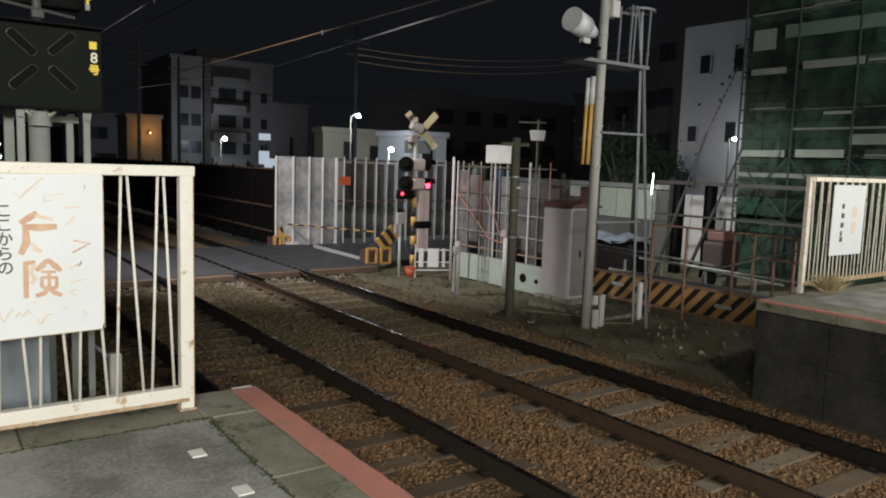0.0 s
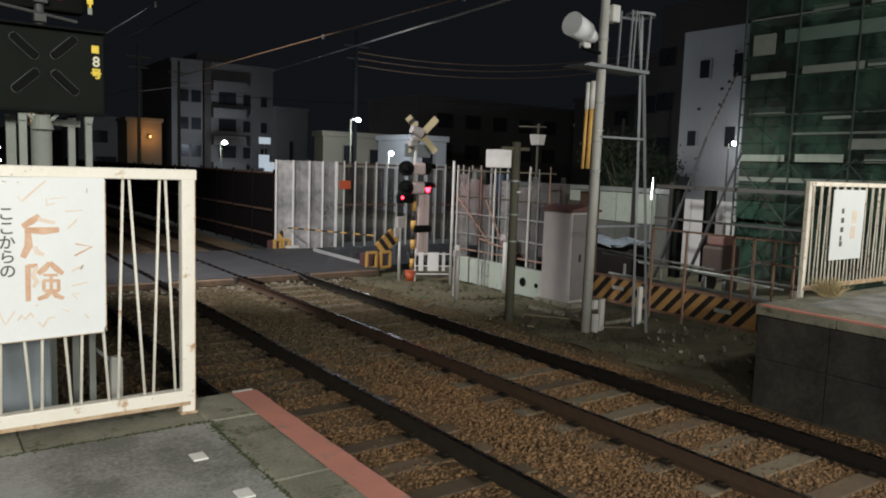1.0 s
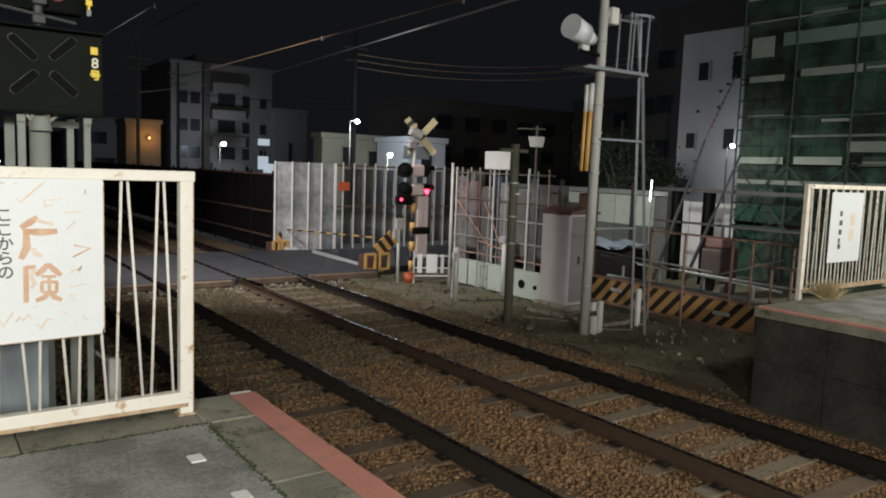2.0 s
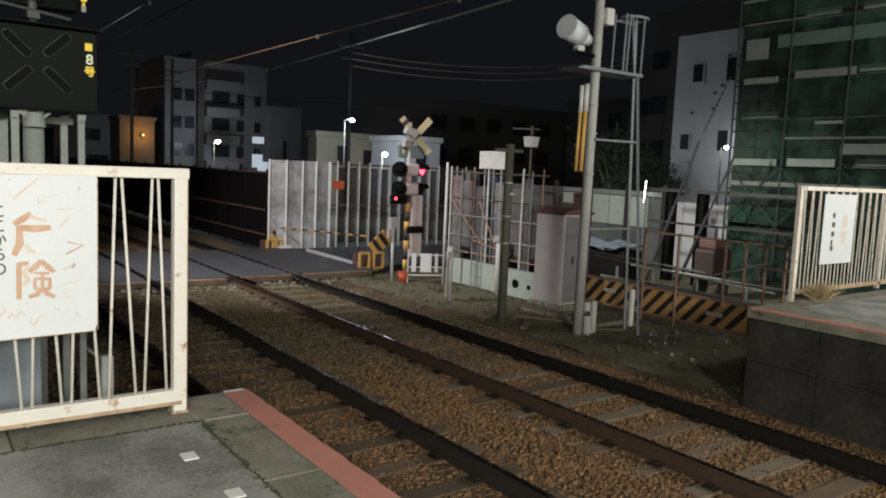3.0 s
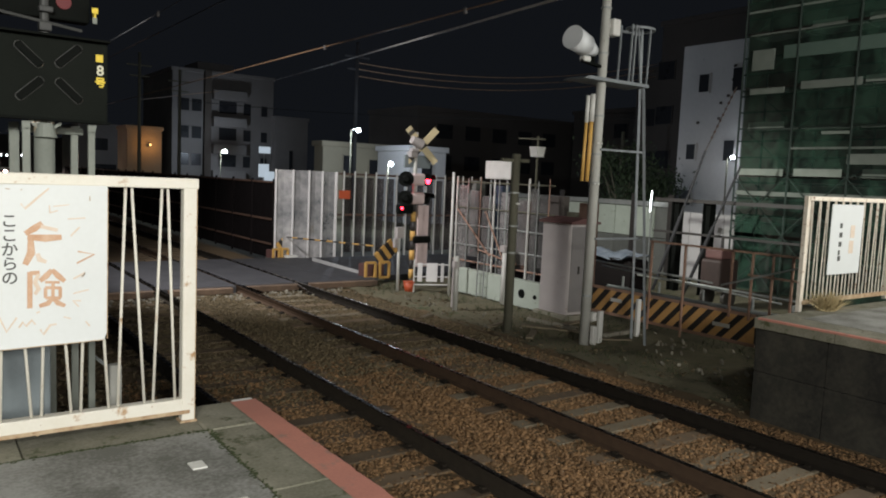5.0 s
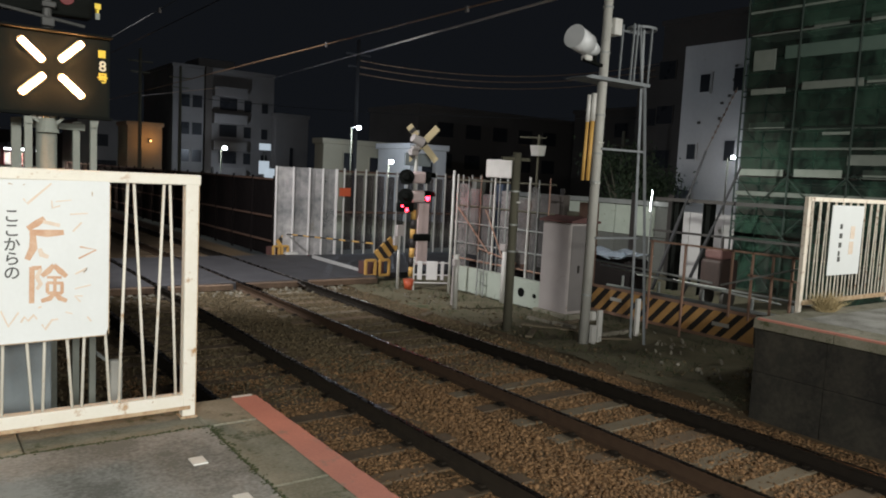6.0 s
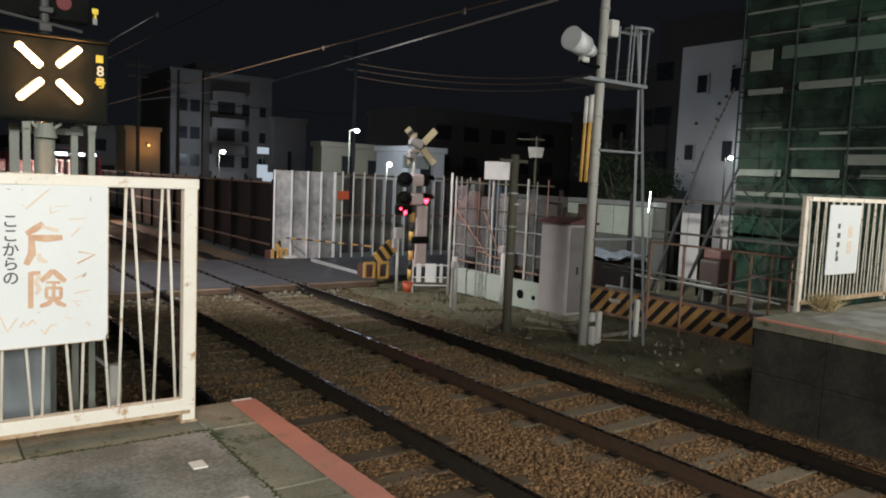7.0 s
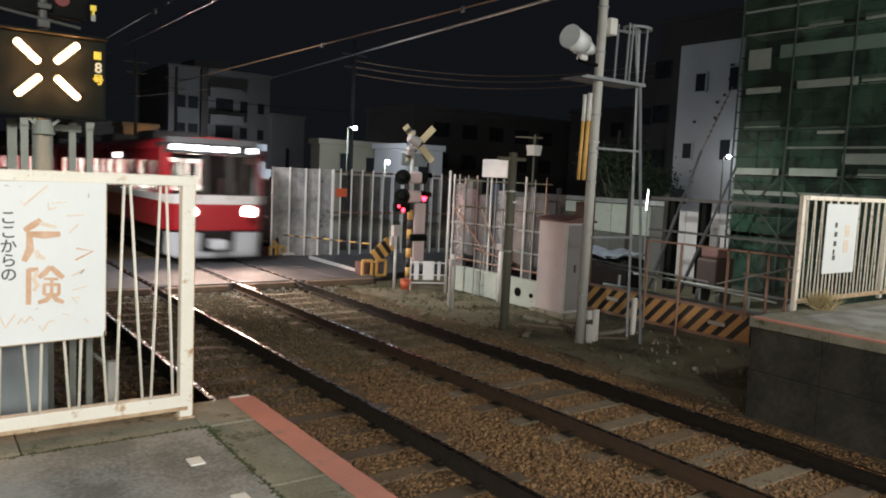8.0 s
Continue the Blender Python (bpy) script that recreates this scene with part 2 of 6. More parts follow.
M_STAND = shade("blue_grey_galvanised", (0.24, 0.26, 0.27), (0.15, 0.165, 0.17), 0.6, metal=0.2, scale=5, fine=40, bump=0.15)
M_PIPE = shade("scaffold_pipe", (0.030, 0.048, 0.038), (0.016, 0.028, 0.022), 0.7, metal=0.1, scale=4)
M_BOARD = shade("scaffold_board", (0.22, 0.245, 0.21), (0.10, 0.125, 0.105), 0.7, scale=3, obj=0.3)
M_PLASTER = shade("white_plaster", (0.55, 0.54, 0.53), (0.42, 0.41, 0.40), 0.85, scale=0.5, fine=6, bump=0.1, stain=(0.3, 0.29, 0.28), stain_at=0.66)
M_FACADE = shade("grey_tiled_facade", (0.19, 0.18, 0.175), (0.12, 0.112, 0.105), 0.85, scale=0.4, fine=6, bump=0.1)
M_FACADE2 = shade("brown_facade", (0.078, 0.067, 0.058), (0.048, 0.042, 0.038), 0.9, scale=0.4, fine=6)
M_FACADE3 = shade("beige_facade", (0.32, 0.29, 0.21), (0.23, 0.21, 0.16), 0.9, scale=0.4, fine=6)
M_PANE = shade("dark_window_pane", (0.022, 0.023, 0.026), (0.03, 0.031, 0.034), 0.3, spec=0.15, scale=1, bump=0)
M_ROOF = shade("dark_roof", (0.03, 0.03, 0.032), (0.02, 0.02, 0.022), 0.8, scale=1)
M_WIRE = shade("overhead_wire", (0.26, 0.155, 0.085), (0.18, 0.11, 0.065), 0.45, metal=0.6, scale=2, bump=0)
# paler than other wires: lamplight that misses it is put into the colour
M_PALEWIRE = shade("lamplit_pale_wire", (0.34, 0.32, 0.30), (0.24, 0.22, 0.2), 0.6, scale=2, bump=0)
M_CONTACT = shade("polished_copper_wire", (0.20, 0.15, 0.12), (0.14, 0.10, 0.08), 0.22, metal=1.0, scale=2, bump=0)
M_CABLE = shade("black_cable", (0.03, 0.03, 0.03), None, 0.6, bump=0)
M_TRAINRED = shade("train_red_paint", (0.36, 0.018, 0.024), (0.29, 0.014, 0.019), 0.3, scale=0.6, fine=8, bump=0.02)
M_TRAINWHITE = shade("train_ivory_paint", (0.68, 0.66, 0.63), (0.58, 0.56, 0.53), 0.35, scale=0.8, fine=8, bump=0.02)
M_SKIRT = shade("train_grey_skirt", (0.62, 0.64, 0.66), (0.48, 0.5, 0.52), 0.5, scale=1.5, fine=20, bump=0.1)
M_TRAINROOF = shade("train_roof", (0.10, 0.10, 0.10), (0.07, 0.07, 0.07), 0.8, scale=1)
M_INTERIOR = shade("train_interior", (0.75, 0.73, 0.68), (0.65, 0.62, 0.56), 0.6, scale=1)
M_UNDER = shade("train_underframe", (0.03, 0.03, 0.03), (0.05, 0.045, 0.04), 0.8, scale=3)
M_CABGLASS = glass("cab_glass", (0.8, 0.85, 0.85), 0.03, 0.7)
M_DRYGRASS = shade("dry_grass", (0.42, 0.34, 0.18), (0.27, 0.21, 0.11), 1.0, scale=10, bump=0)
M_WEED = shade("weeds", (0.035, 0.05, 0.018), (0.05, 0.055, 0.02), 1.0, scale=10, bump=0, island=0.4)
M_BLUESHEET = shade("blue_sheet", (0.03, 0.05, 0.085), (0.02, 0.03, 0.05), 0.5, scale=3, bump=0.5)
M_CONE = shade("orange_red_plastic", (0.5, 0.09, 0.03), (0.35, 0.07, 0.03), 0.5, scale=8)
M_SPEAKER = shade("white_horn_plastic", (0.66, 0.68, 0.68), (0.55, 0.57, 0.57), 0.45, scale=4, bump=0.05)
M_LABEL = shade("yellow_label", (0.80, 0.60, 0.05), (0.7, 0.5, 0.05), 0.5, scale=20, bump=0)
M_WHITELABEL = shade("white_label", (0.7, 0.68, 0.5), (0.6, 0.58, 0.45), 0.5, scale=20, bump=0)
G_STREET = glow("street_lamp_light", (0.85, 0.93, 1.0), 60)
G_X = glow("amber_white_lamp", (1.0, 0.47, 0.18), 230)
G_RED = glow("red_lamp", (1.0, 0.022, 0.045), 16)
G_REDDIM = glow("dim_red_lamp", (1.0, 0.02, 0.03), 0.06)
G_HEAD = glow("train_headlight", (1.0, 0.69, 0.55), 1750)
G_DEST = glow("destination_display", (0.93, 0.95, 1.0), 9)
G_CEIL = glow("train_ceiling_tube", (1.0, 0.96, 0.9), 65)
G_SIGN = glow("lit_signboard", (0.75, 0.88, 1.0), 0.55)
M_LEAF = shade("dark_leaves", (0.02, 0.04, 0.015), (0.026, 0.042, 0.018), 0.8, scale=3, bump=0, island=0.4)
G_WARM = glow("sodium_lamp", (1.0, 0.5, 0.15), 4)
G_SHOP = glow("distant_shop_light", (0.9, 0.95, 1.0), 6)
G_SHOPRED = glow("distant_red_light", (1.0, 0.08, 0.06), 3)

# ---------------------------------------------------------------- mesh helpers
def box(bm, x0, x1, y0, y1, z0, z1, bevel=0.0, m=None):
    v = bmesh.ops.create_cube(bm, size=1.0)["verts"]
    t = Matrix.Translation(((x0 + x1) / 2, (y0 + y1) / 2, (z0 + z1) / 2)) @ Matrix.Diagonal((x1 - x0, y1 - y0, z1 - z0, 1))
    bmesh.ops.transform(bm, matrix=(m @ t) if m else t, verts=v)
    if bevel:
        edges = list({e for a in v for e in a.link_edges})
        bmesh.ops.bevel(bm, geom=edges, offset=bevel, segments=2, profile=0.5, affect="EDGES")
    return bm


def rod(bm, a, b, r, r2=None, seg=10):
    a, b = Vector(a), Vector(b)
    q = (b - a).to_track_quat("Z", "Y").to_matrix().to_4x4()
    m = Matrix.Translation((a + b) / 2) @ q
    bmesh.ops.create_cone(bm, cap_ends=True, segments=seg, radius1=r, radius2=r if r2 is None else r2, depth=(b - a).length, matrix=m)
    return bm


def bar(bm, a, b, w, d):
    """A square bar from a to b: w wide, d deep."""
    a, b = Vector(a), Vector(b)
    q = (b - a).to_track_quat("Z", "Y").to_matrix().to_4x4()
    v = bmesh.ops.create_cube(bm, size=1.0)["verts"]
    bmesh.ops.transform(bm, matrix=Matrix.Translation((a + b) / 2) @ q @ Matrix.Diagonal((w, d, (b - a).length, 1)), verts=v)
    return bm


def prism(bm, outline, y0, y1, axis="y"):
    """An outline of (u, z) carried along an axis from y0 to y1."""
    put = (lambda u, z, y: (u, y, z)) if axis == "y" else ((lambda u, z, y: (y, u, z)) if axis == "x" else (lambda u, z, y: (u, z, y)))
    a = [bm.verts.new(put(u, z, y0)) for u, z in outline]
    b = [bm.verts.new(put(u, z, y1)) for u, z in outline]
    k = len(outline)
    bm.faces.new(a)
    bm.faces.new(b[::-1])
    for i in range(k):
        bm.faces.new((a[i], b[i], b[(i + 1) % k], a[(i + 1) % k]))
    bmesh.ops.recalc_face_normals(bm, faces=bm.faces)
    return bm


def B():
    return bmesh.new()


def to_mesh(name, bm, material, smooth=False):
    me = bpy.data.meshes.new(name)
    bm.to_mesh(me)
    bm.free()
    for mm in (material if isinstance(material, (list, tuple)) else (material,)):
        me.materials.append(mm)
    if smooth:
        me.polygons.foreach_set("use_smooth", [len(p.vertices) == 4 for p in me.polygons])
    return me


def part(name, bm, material, parent, label="", smooth=False):
    ob = new(name, to_mesh(name, bm, material, smooth))
    ob.parent = parent
    if label:
        tagged(ob, label)
    return ob


def piece(name, me, parent, m):
    ob = new(name, me)
    ob.parent = parent
    ob.matrix_basis = m
    return ob


def thing(name, label, category, x=0, y=0, z=0, group="", rz=0, kind=""):
    ob = new(name)
    ob.empty_display_size = 0.2
    ob.matrix_basis = pose(x, y, z, 0, 0, rz)
    return tagged(ob, label, category, group, kind)


def solid(name, bm, material, label, category="", group="", kind="", smooth=False):
    ob = new(name, to_mesh(name, bm, material, smooth))
    return tagged(ob, label, category, group, kind)


def lettering(name, body, size, material, parent, m, depth=0.002, heavy=0.0):
    cu = bpy.data.curves.new(name, "FONT")
    cu.body, cu.size, cu.extrude, cu.offset = body, size, depth, heavy
    cu.align_x, cu.align_y, cu.space_line = "CENTER", "CENTER", 0.95
    tmp = new(name, cu)
    dg = bpy.context.evaluated_depsgraph_get()
    me = bpy.data.meshes.new_from_object(tmp.evaluated_get(dg))
    bpy.data.objects.remove(tmp)
    me.materials.clear()
    me.materials.append(material)
    ob = new(name, me)
    ob.parent, ob.matrix_basis = parent, m
    return ob


# ---------------------------------------------------------------- ground, track bed
END, FAR_END = 4.75, 5.15          # where the two platforms end
EDGE, FAR_EDGE = 1.88, 8.5         # platform edges
TRACKS = (3.525, 6.806)            # centres of the two tracks
ROAD0, ROAD1 = 16.45, 21.5         # the level crossing

bm = B()
bmesh.ops.create_grid(bm, x_segments=2, y_segments=2, size=1500)
bmesh.ops.translate(bm, verts=bm.verts, vec=(0, 0, -0.34))
solid("ground", bm, M_SOIL, "dark bare soil round the tracks at night", kind="structure")


def lumpy(x0, x1, y0, y1, step, z, high, seed):
    bm = B()
    nx, ny = int((x1 - x0) / step), int((y1 - y0) / step)
    rows = [[bm.verts.new((x0 + (x1 - x0) * i / nx, y0 + (y1 - y0) * j / ny,
                           z + high * noise.fractal(Vector((i * step * 1.3 + seed, j * step * 1.3, seed)), 1.0, 2.0, 4))) for j in range(ny + 1)] for i in range(nx + 1)]
    for i in range(nx):
        for j in range(ny):
            bm.faces.new((rows[i][j], rows[i + 1][j], rows[i + 1][j + 1], rows[i][j + 1]))
    return bm


solid("ballast_bed", lumpy(0.2, 8.9, -8, 16.45, 0.2, -0.183, 0.014, 1.0), M_BED, "brown dusty ballast bed under both tracks", kind="structure", smooth=True)
solid("verge", lumpy(8.7, 14.0, 4.9, 17.5, 0.12, -0.17, 0.06, 7.0), M_SOIL, "weedy soil verge beside the far track", kind="structure", smooth=True)
bm = B()
box(bm, -4, 9.0, 21.5, 260, -0.4, -0.2)
solid("track_bed_beyond", bm, M_BED, "brown ballast bed beyond the level crossing", kind="structure")


def stones(name, areas, seed, label, material):
    """Loose ballast: boxy stones of random shape, turn and size."""
    rng = np.random.default_rng(seed)
    cube = np.array([[x, y, z] for x in (-1, 1) for y in (-1, 1) for z in (-1, 1)], float)
    quads = np.array([[0, 1, 3, 2], [4, 6, 7, 5], [0, 4, 5, 1], [2, 3, 7, 6], [0, 2, 6, 4], [1, 5, 7, 3]])
    allv, count = [], 0
    for x0, x1, y0, y1, z, lift, per, size in areas:
        k = int((x1 - x0) * (y1 - y0) * per)
        c = np.stack([rng.uniform(x0, x1, k), rng.uniform(y0, y1, k), z + lift * rng.random(k) ** 1.5], 1)
        s = size * rng.lognormal(0, 0.32, (k, 1, 1)) * rng.uniform(0.55, 1.0, (k, 1, 3))
        v = cube[None] * s * rng.uniform(0.45, 1.05, (k, 8, 3))
        q = rng.normal(size=(k, 4))
        q /= np.linalg.norm(q, axis=1)[:, None]
        w, a, b, d = q.T
        rot = np.stack([1 - 2 * (b * b + d * d), 2 * (a * b - d * w), 2 * (a * d + b * w), 2 * (a * b + d * w), 1 - 2 * (a * a + d * d), 2 * (b * d - a * w),
                        2 * (a * d - b * w), 2 * (b * d + a * w), 1 - 2 * (a * a + b * b)], 1).reshape(k, 3, 3)
        allv.append(np.einsum("kij,kvj->kvi", rot, v) * np.array((1, 1, 0.6)) + c[:, None])
        count += k
    v = np.concatenate(allv).reshape(-1, 3)
    f = (quads[None] + 8 * np.arange(count)[:, None, None]).reshape(-1, 4)
    me = bpy.data.meshes.new(name)
    me.vertices.add(len(v))
    me.vertices.foreach_set("co", v.ravel())
    me.loops.add(f.size)
    me.loops.foreach_set("vertex_index", f.ravel())
    me.polygons.add(len(f))
    me.polygons.foreach_set("loop_start", np.arange(0, f.size, 4))
    me.update(calc_edges=True)
    me.materials.append(material)
    return tagged(new(name, me), label, "ballast", kind="stuff")


stones("ballast", ((2.0, 8.4, 1.0, 8.2, -0.187, 0.020, 1350, 0.0155), (2.0, 8.5, 8.2, 10.0, -0.187, 0.020, 550, 0.017), (4.8, 5.6, 1.0, 9.0, -0.182, 0.032, 800, 0.018),
                   (0.3, 2.0, 4.8, 9.0, -0.205, 0.05, 260, 0.034), (2.0, 8.4, -7.0, 1.0, -0.205, 0.05, 250, 0.034)), 3, "coarse rust-brown crushed stone ballast between the rails", M_STONE)
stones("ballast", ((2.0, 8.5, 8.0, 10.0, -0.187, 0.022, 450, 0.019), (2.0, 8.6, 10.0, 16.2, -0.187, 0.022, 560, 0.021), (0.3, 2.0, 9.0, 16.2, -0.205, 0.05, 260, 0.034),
                   (8.4, 10.2, 5.2, 16.4, -0.175, 0.03, 45, 0.022), (4.8, 5.6, 9.0, 16.2, -0.182, 0.032, 500, 0.021)), 5, "crushed stone ballast towards the level crossing, light falloff in its darker colour", M_STONEFAR)


def rails():
    shaft = B()
    prism(shaft, [(-0.07, -0.17), (0.07, -0.17), (0.07, -0.155), (0.012, -0.135), (0.010, -0.045), (0.034, -0.035), (0.034, -0.006), (-0.034, -0.006),
                  (-0.034, -0.035), (-0.010, -0.045), (-0.012, -0.135), (-0.07, -0.155)], -30, 240)
    brown = shaft.copy()
    shaft_me = to_mesh("rail_web", shaft, M_RAIL)
    brown_me = to_mesh("rail_web", brown, M_RAILBROWN)
    head = B()
    prism(head, [(-0.033, -0.006), (0.033, -0.006), (0.031, -0.001), (0.022, 0.002), (-0.022, 0.002), (-0.031, -0.001)], -30, 240)
    head_me = to_mesh("rail_head", head, M_HEAD)
    slp = B()
    box(slp, -1.2, 1.2, -0.11, 0.11, -0.15, 0, 0.012)
    wood_me = to_mesh("sleeper", slp, M_SLEEPER)
    slp = B()
    prism(slp, [(-0.14, -0.15), (0.14, -0.15), (0.10, 0.0), (-0.10, 0.0)], -1.15, 1.15, "x")
    conc_me = to_mesh("sleeper", slp, M_CSLEEPER)
    clip = B()
    box(clip, -0.16, 0.16, -0.075, 0.075, 0, 0.014)
    for sx in (-1, 1):
        box(clip, sx * 0.09 - 0.025, sx * 0.09 + 0.025, -0.03, 0.03, 0.0, 0.035, 0.006)
    clip_me = to_mesh("tie_plate", clip, M_RAIL)
    for k, cx in enumerate(TRACKS):
        tr = thing("railway_track", ("near" if k == 0 else "far") + " railway track of rusty rails on sleepers in ballast", "track", cx, 0, 0, "railway tracks", kind="structure")
        for sx in (-0.75, 0.75):
            r = piece("rail", brown_me if (k == 1 and sx < 0) else shaft_me, tr, pose(sx, 0, 0))
            r["label"] = "rusty steel rail with a polished running head"
            piece("rail_head", head_me, r, pose(0, 0, 0))
        y, i = -3.0, 0
        while y < 16.2:
            piece("sleeper", wood_me if (k == 0 or i % 3 == 1) else conc_me, tr, pose(random.uniform(-0.03, 0.03), y, -0.160 - random.random() * 0.013, 0, 0, random.uniform(-1.2, 1.2)))
            for sx in (-0.75, 0.75):
                piece("tie_plate", clip_me, tr, pose(sx, y, -0.166))
            y += 0.62
            i += 1
        y = 21.9
        while y < 48:
            piece("sleeper", wood_me, tr, pose(0, y, -0.172))
            y += 0.62


rails()


def level_crossing():
    deck = thing("level_crossing_deck", "dark asphalt level crossing deck with flangeways along the rails", "level crossing", kind="structure")
    xs = [(-9.0, TRACKS[0] - 0.80)]
    xs += [(TRACKS[0] - 0.66, TRACKS[0] + 0.66), (TRACKS[0] + 0.80, TRACKS[1] - 0.80), (TRACKS[1] - 0.66, TRACKS[1] + 0.66), (TRACKS[1] + 0.80, 9.75)]
    for x0, x1 in xs:
        k = max(1, round((x1 - x0) / 1.4)) if x1 - x0 > 1.4 else 1
        for i in range(k):
            a, b = x0 + (x1 - x0) * i / k, x0 + (x1 - x0) * (i + 1) / k
            bm = B()
            box(bm, a + 0.004, b - 0.004, ROAD0 + random.uniform(-0.05, 0.05), ROAD1, -0.3, -0.003 + random.uniform(-0.004, 0.004), 0.012)
            part("deck_panel", bm, M_DECK, deck)
    bm = B()
    bar(bm, (9.72, 17.2, 0.004), (9.86, 20.6, 0.004), 0.008, 0.16)
    part("painted_line", bm, M_ROADWHITE, deck, "worn white painted line")
    # edge beam of the deck between the tracks and guide timbers
    for x0, x1 in ((TRACKS[0] - 0.64, TRACKS[0] + 0.64), (TRACKS[1] - 0.64, TRACKS[1] + 0.64), (4.45, 5.85), (7.75, 9.6), (0.4, 2.6), (-2.2, 0.3)):
        bm = B()
        box(bm, x0, x1, ROAD0 - 0.24, ROAD0 - 0.06, -0.15, -0.012 + random.uniform(-0.008, 0.006), 0.018)
        part("edge_timber", bm, M_DECKEDGE, deck, "splintered brown edge timber")
    for cx in TRACKS:
        for sx in (-1, 1):
            bm = B()
            bar(bm, (cx + sx * 0.66, ROAD0 + 0.05, -0.03), (cx + sx * 0.52, ROAD0 - 0.85, -0.06), 0.05, 0.05)
            part("guard_rail_end", bm, M_HEAD, deck, "flared polished guard rail end")
    road = B()
    box(road, 9.75, 60, 17.1, 21.4, -0.35, -0.02)
    solid("road", road, M_DECK, "dark asphalt street leaving the level crossing", kind="structure")


level_crossing()


# ---------------------------------------------------------------- platforms
def near_platform():
    pf = thing("platform_near", "worn asphalt station platform with mossy concrete kerb slabs", "platform", kind="structure")
    bm = B()
    box(bm, -6, 1.78, -26, END - 0.03, -0.35, 1.04)
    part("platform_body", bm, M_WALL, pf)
    bm = B()
    box(bm, -6, 1.395, -26, 4.255, 1.04, 1.10)
    part("asphalt_surface", bm, M_ASPHALT, pf, "worn grey asphalt")
    y = 4.26
    while y > -10:
        ln = 0.98
        bm = B()
        box(bm, 1.412, 1.70 + 0.17, y - ln + 0.01, y - 0.004, 0.98, 1.097 + random.uniform(-0.004, 0.004), 0.008)
        part("kerb_slab", bm, M_KERB, pf)
        y -= ln
    x = 1.87
    for w in (0.47, 0.95, 0.95, 0.95, 0.95, 0.95):
        bm = B()
        box(bm, x - w + 0.006, x, 4.268, END, 0.97, 1.097 + random.uniform(-0.003, 0.003), 0.012)
        part("end_slab", bm, M_KERB, pf)
        x -= w
    # red line along the edge, its outer rim broken
    bm = B()
    ys = np.linspace(4.72, -10, 300)
    left, right = [], []
    for yy in ys:
        left.append(bm.verts.new((1.70 + 0.006 * noise.noise(Vector((yy * 6, 3, 0))), yy, 1.1035)))
        right.append(bm.verts.new((1.874 + 0.012 * noise.noise(Vector((yy * 9, 8, 0))), yy, 1.1035)))
    low = [bm.verts.new(v.co - Vector((0, 0, 0.03))) for v in right]
    for i in range(len(ys) - 1):
        bm.faces.new((left[i], left[i + 1], right[i + 1], right[i]))
        bm.faces.new((right[i], right[i + 1], low[i + 1], low[i]))
    bmesh.ops.recalc_face_normals(bm, faces=bm.faces)
    part("edge_line", bm, M_REDLINE, pf, "faded red painted edge line")
    bm = B()
    for a, b, w in (((1.403, 4.2), (1.403, -6), 0.035), ((1.42, 4.262), (-3, 4.262), 0.03)):
        for k in range(900):
            u = random.random() ** (1.6 if a[0] == 1.403 else 1)
            x, y = a[0] + (b[0] - a[0]) * u, a[1] + (b[1] - a[1]) * u
            s = random.uniform(0.003, 0.011)
            bmesh.ops.create_icosphere(bm, subdivisions=1, radius=s, matrix=pose(x + random.gauss(0, w * 0.4), y + random.gauss(0, w * 0.4), 1.098, 0, 0, random.uniform(0, 90)) @ Matrix.Diagonal((1.4, 1.1, 0.4, 1)))
    tagged(part("moss", bm, M_MOSS, pf, "dark moss in the joints"), kind="stuff")
    bm = B()
    box(bm, 1.72, 1.86, END - 0.04, END + 0.012, 1.06, 1.104, 0.008)
    part("corner_chip", bm, M_PATCH, pf, "white painted corner")
    for i, (px, py) in enumerate(((1.19, 3.76), (1.235, 3.22), (1.26, 2.7))):
        bm = B()
        box(bm, px - 0.038, px + 0.038, py - 0.05, py + 0.05, 1.099, 1.108, 0.003)
        part("marker_stud", bm, M_PATCH, pf, "small white marker plate")


near_platform()


def far_platform():
    pf = thing("platform_far", "dark opposite station platform with a dark brown block face", "platform", kind="structure")
    bm = B()
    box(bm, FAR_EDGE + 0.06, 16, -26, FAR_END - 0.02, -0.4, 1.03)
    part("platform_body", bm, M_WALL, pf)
    bm = B()
    box(bm, FAR_EDGE + 0.52, 16, -26, FAR_END - 0.3, 1.03, 1.10)
    part("asphalt_surface", bm, M_ASPHALT, pf, "worn grey asphalt")
    y = FAR_END
    while y > -5:
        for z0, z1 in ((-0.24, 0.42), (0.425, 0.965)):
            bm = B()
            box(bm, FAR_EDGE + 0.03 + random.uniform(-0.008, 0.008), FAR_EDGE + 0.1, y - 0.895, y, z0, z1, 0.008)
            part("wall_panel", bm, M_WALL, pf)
        y -= 0.9
    y = FAR_END
    while y > -8:
        bm = B()
        box(bm, FAR_EDGE - 0.04, FAR_EDGE + 0.51, y - 0.985, y, 0.97, 1.10, 0.012)
        part("kerb_slab", bm, M_KERB, pf)
        y -= 0.99
    bm = B()
    box(bm, FAR_EDGE + 0.5, 16, FAR_END - 0.3, FAR_END + 0.01, 1.03, 1.097, 0.01)
    part("end_slab", bm, M_KERB, pf)
    bm = B()
    box(bm, FAR_EDGE - 0.043, FAR_EDGE + 0.03, -10, FAR_END - 0.05, 1.08, 1.104, 0.004)
    part("edge_line", bm, M_REDLINE, pf, "faded red painted edge line")


far_platform()


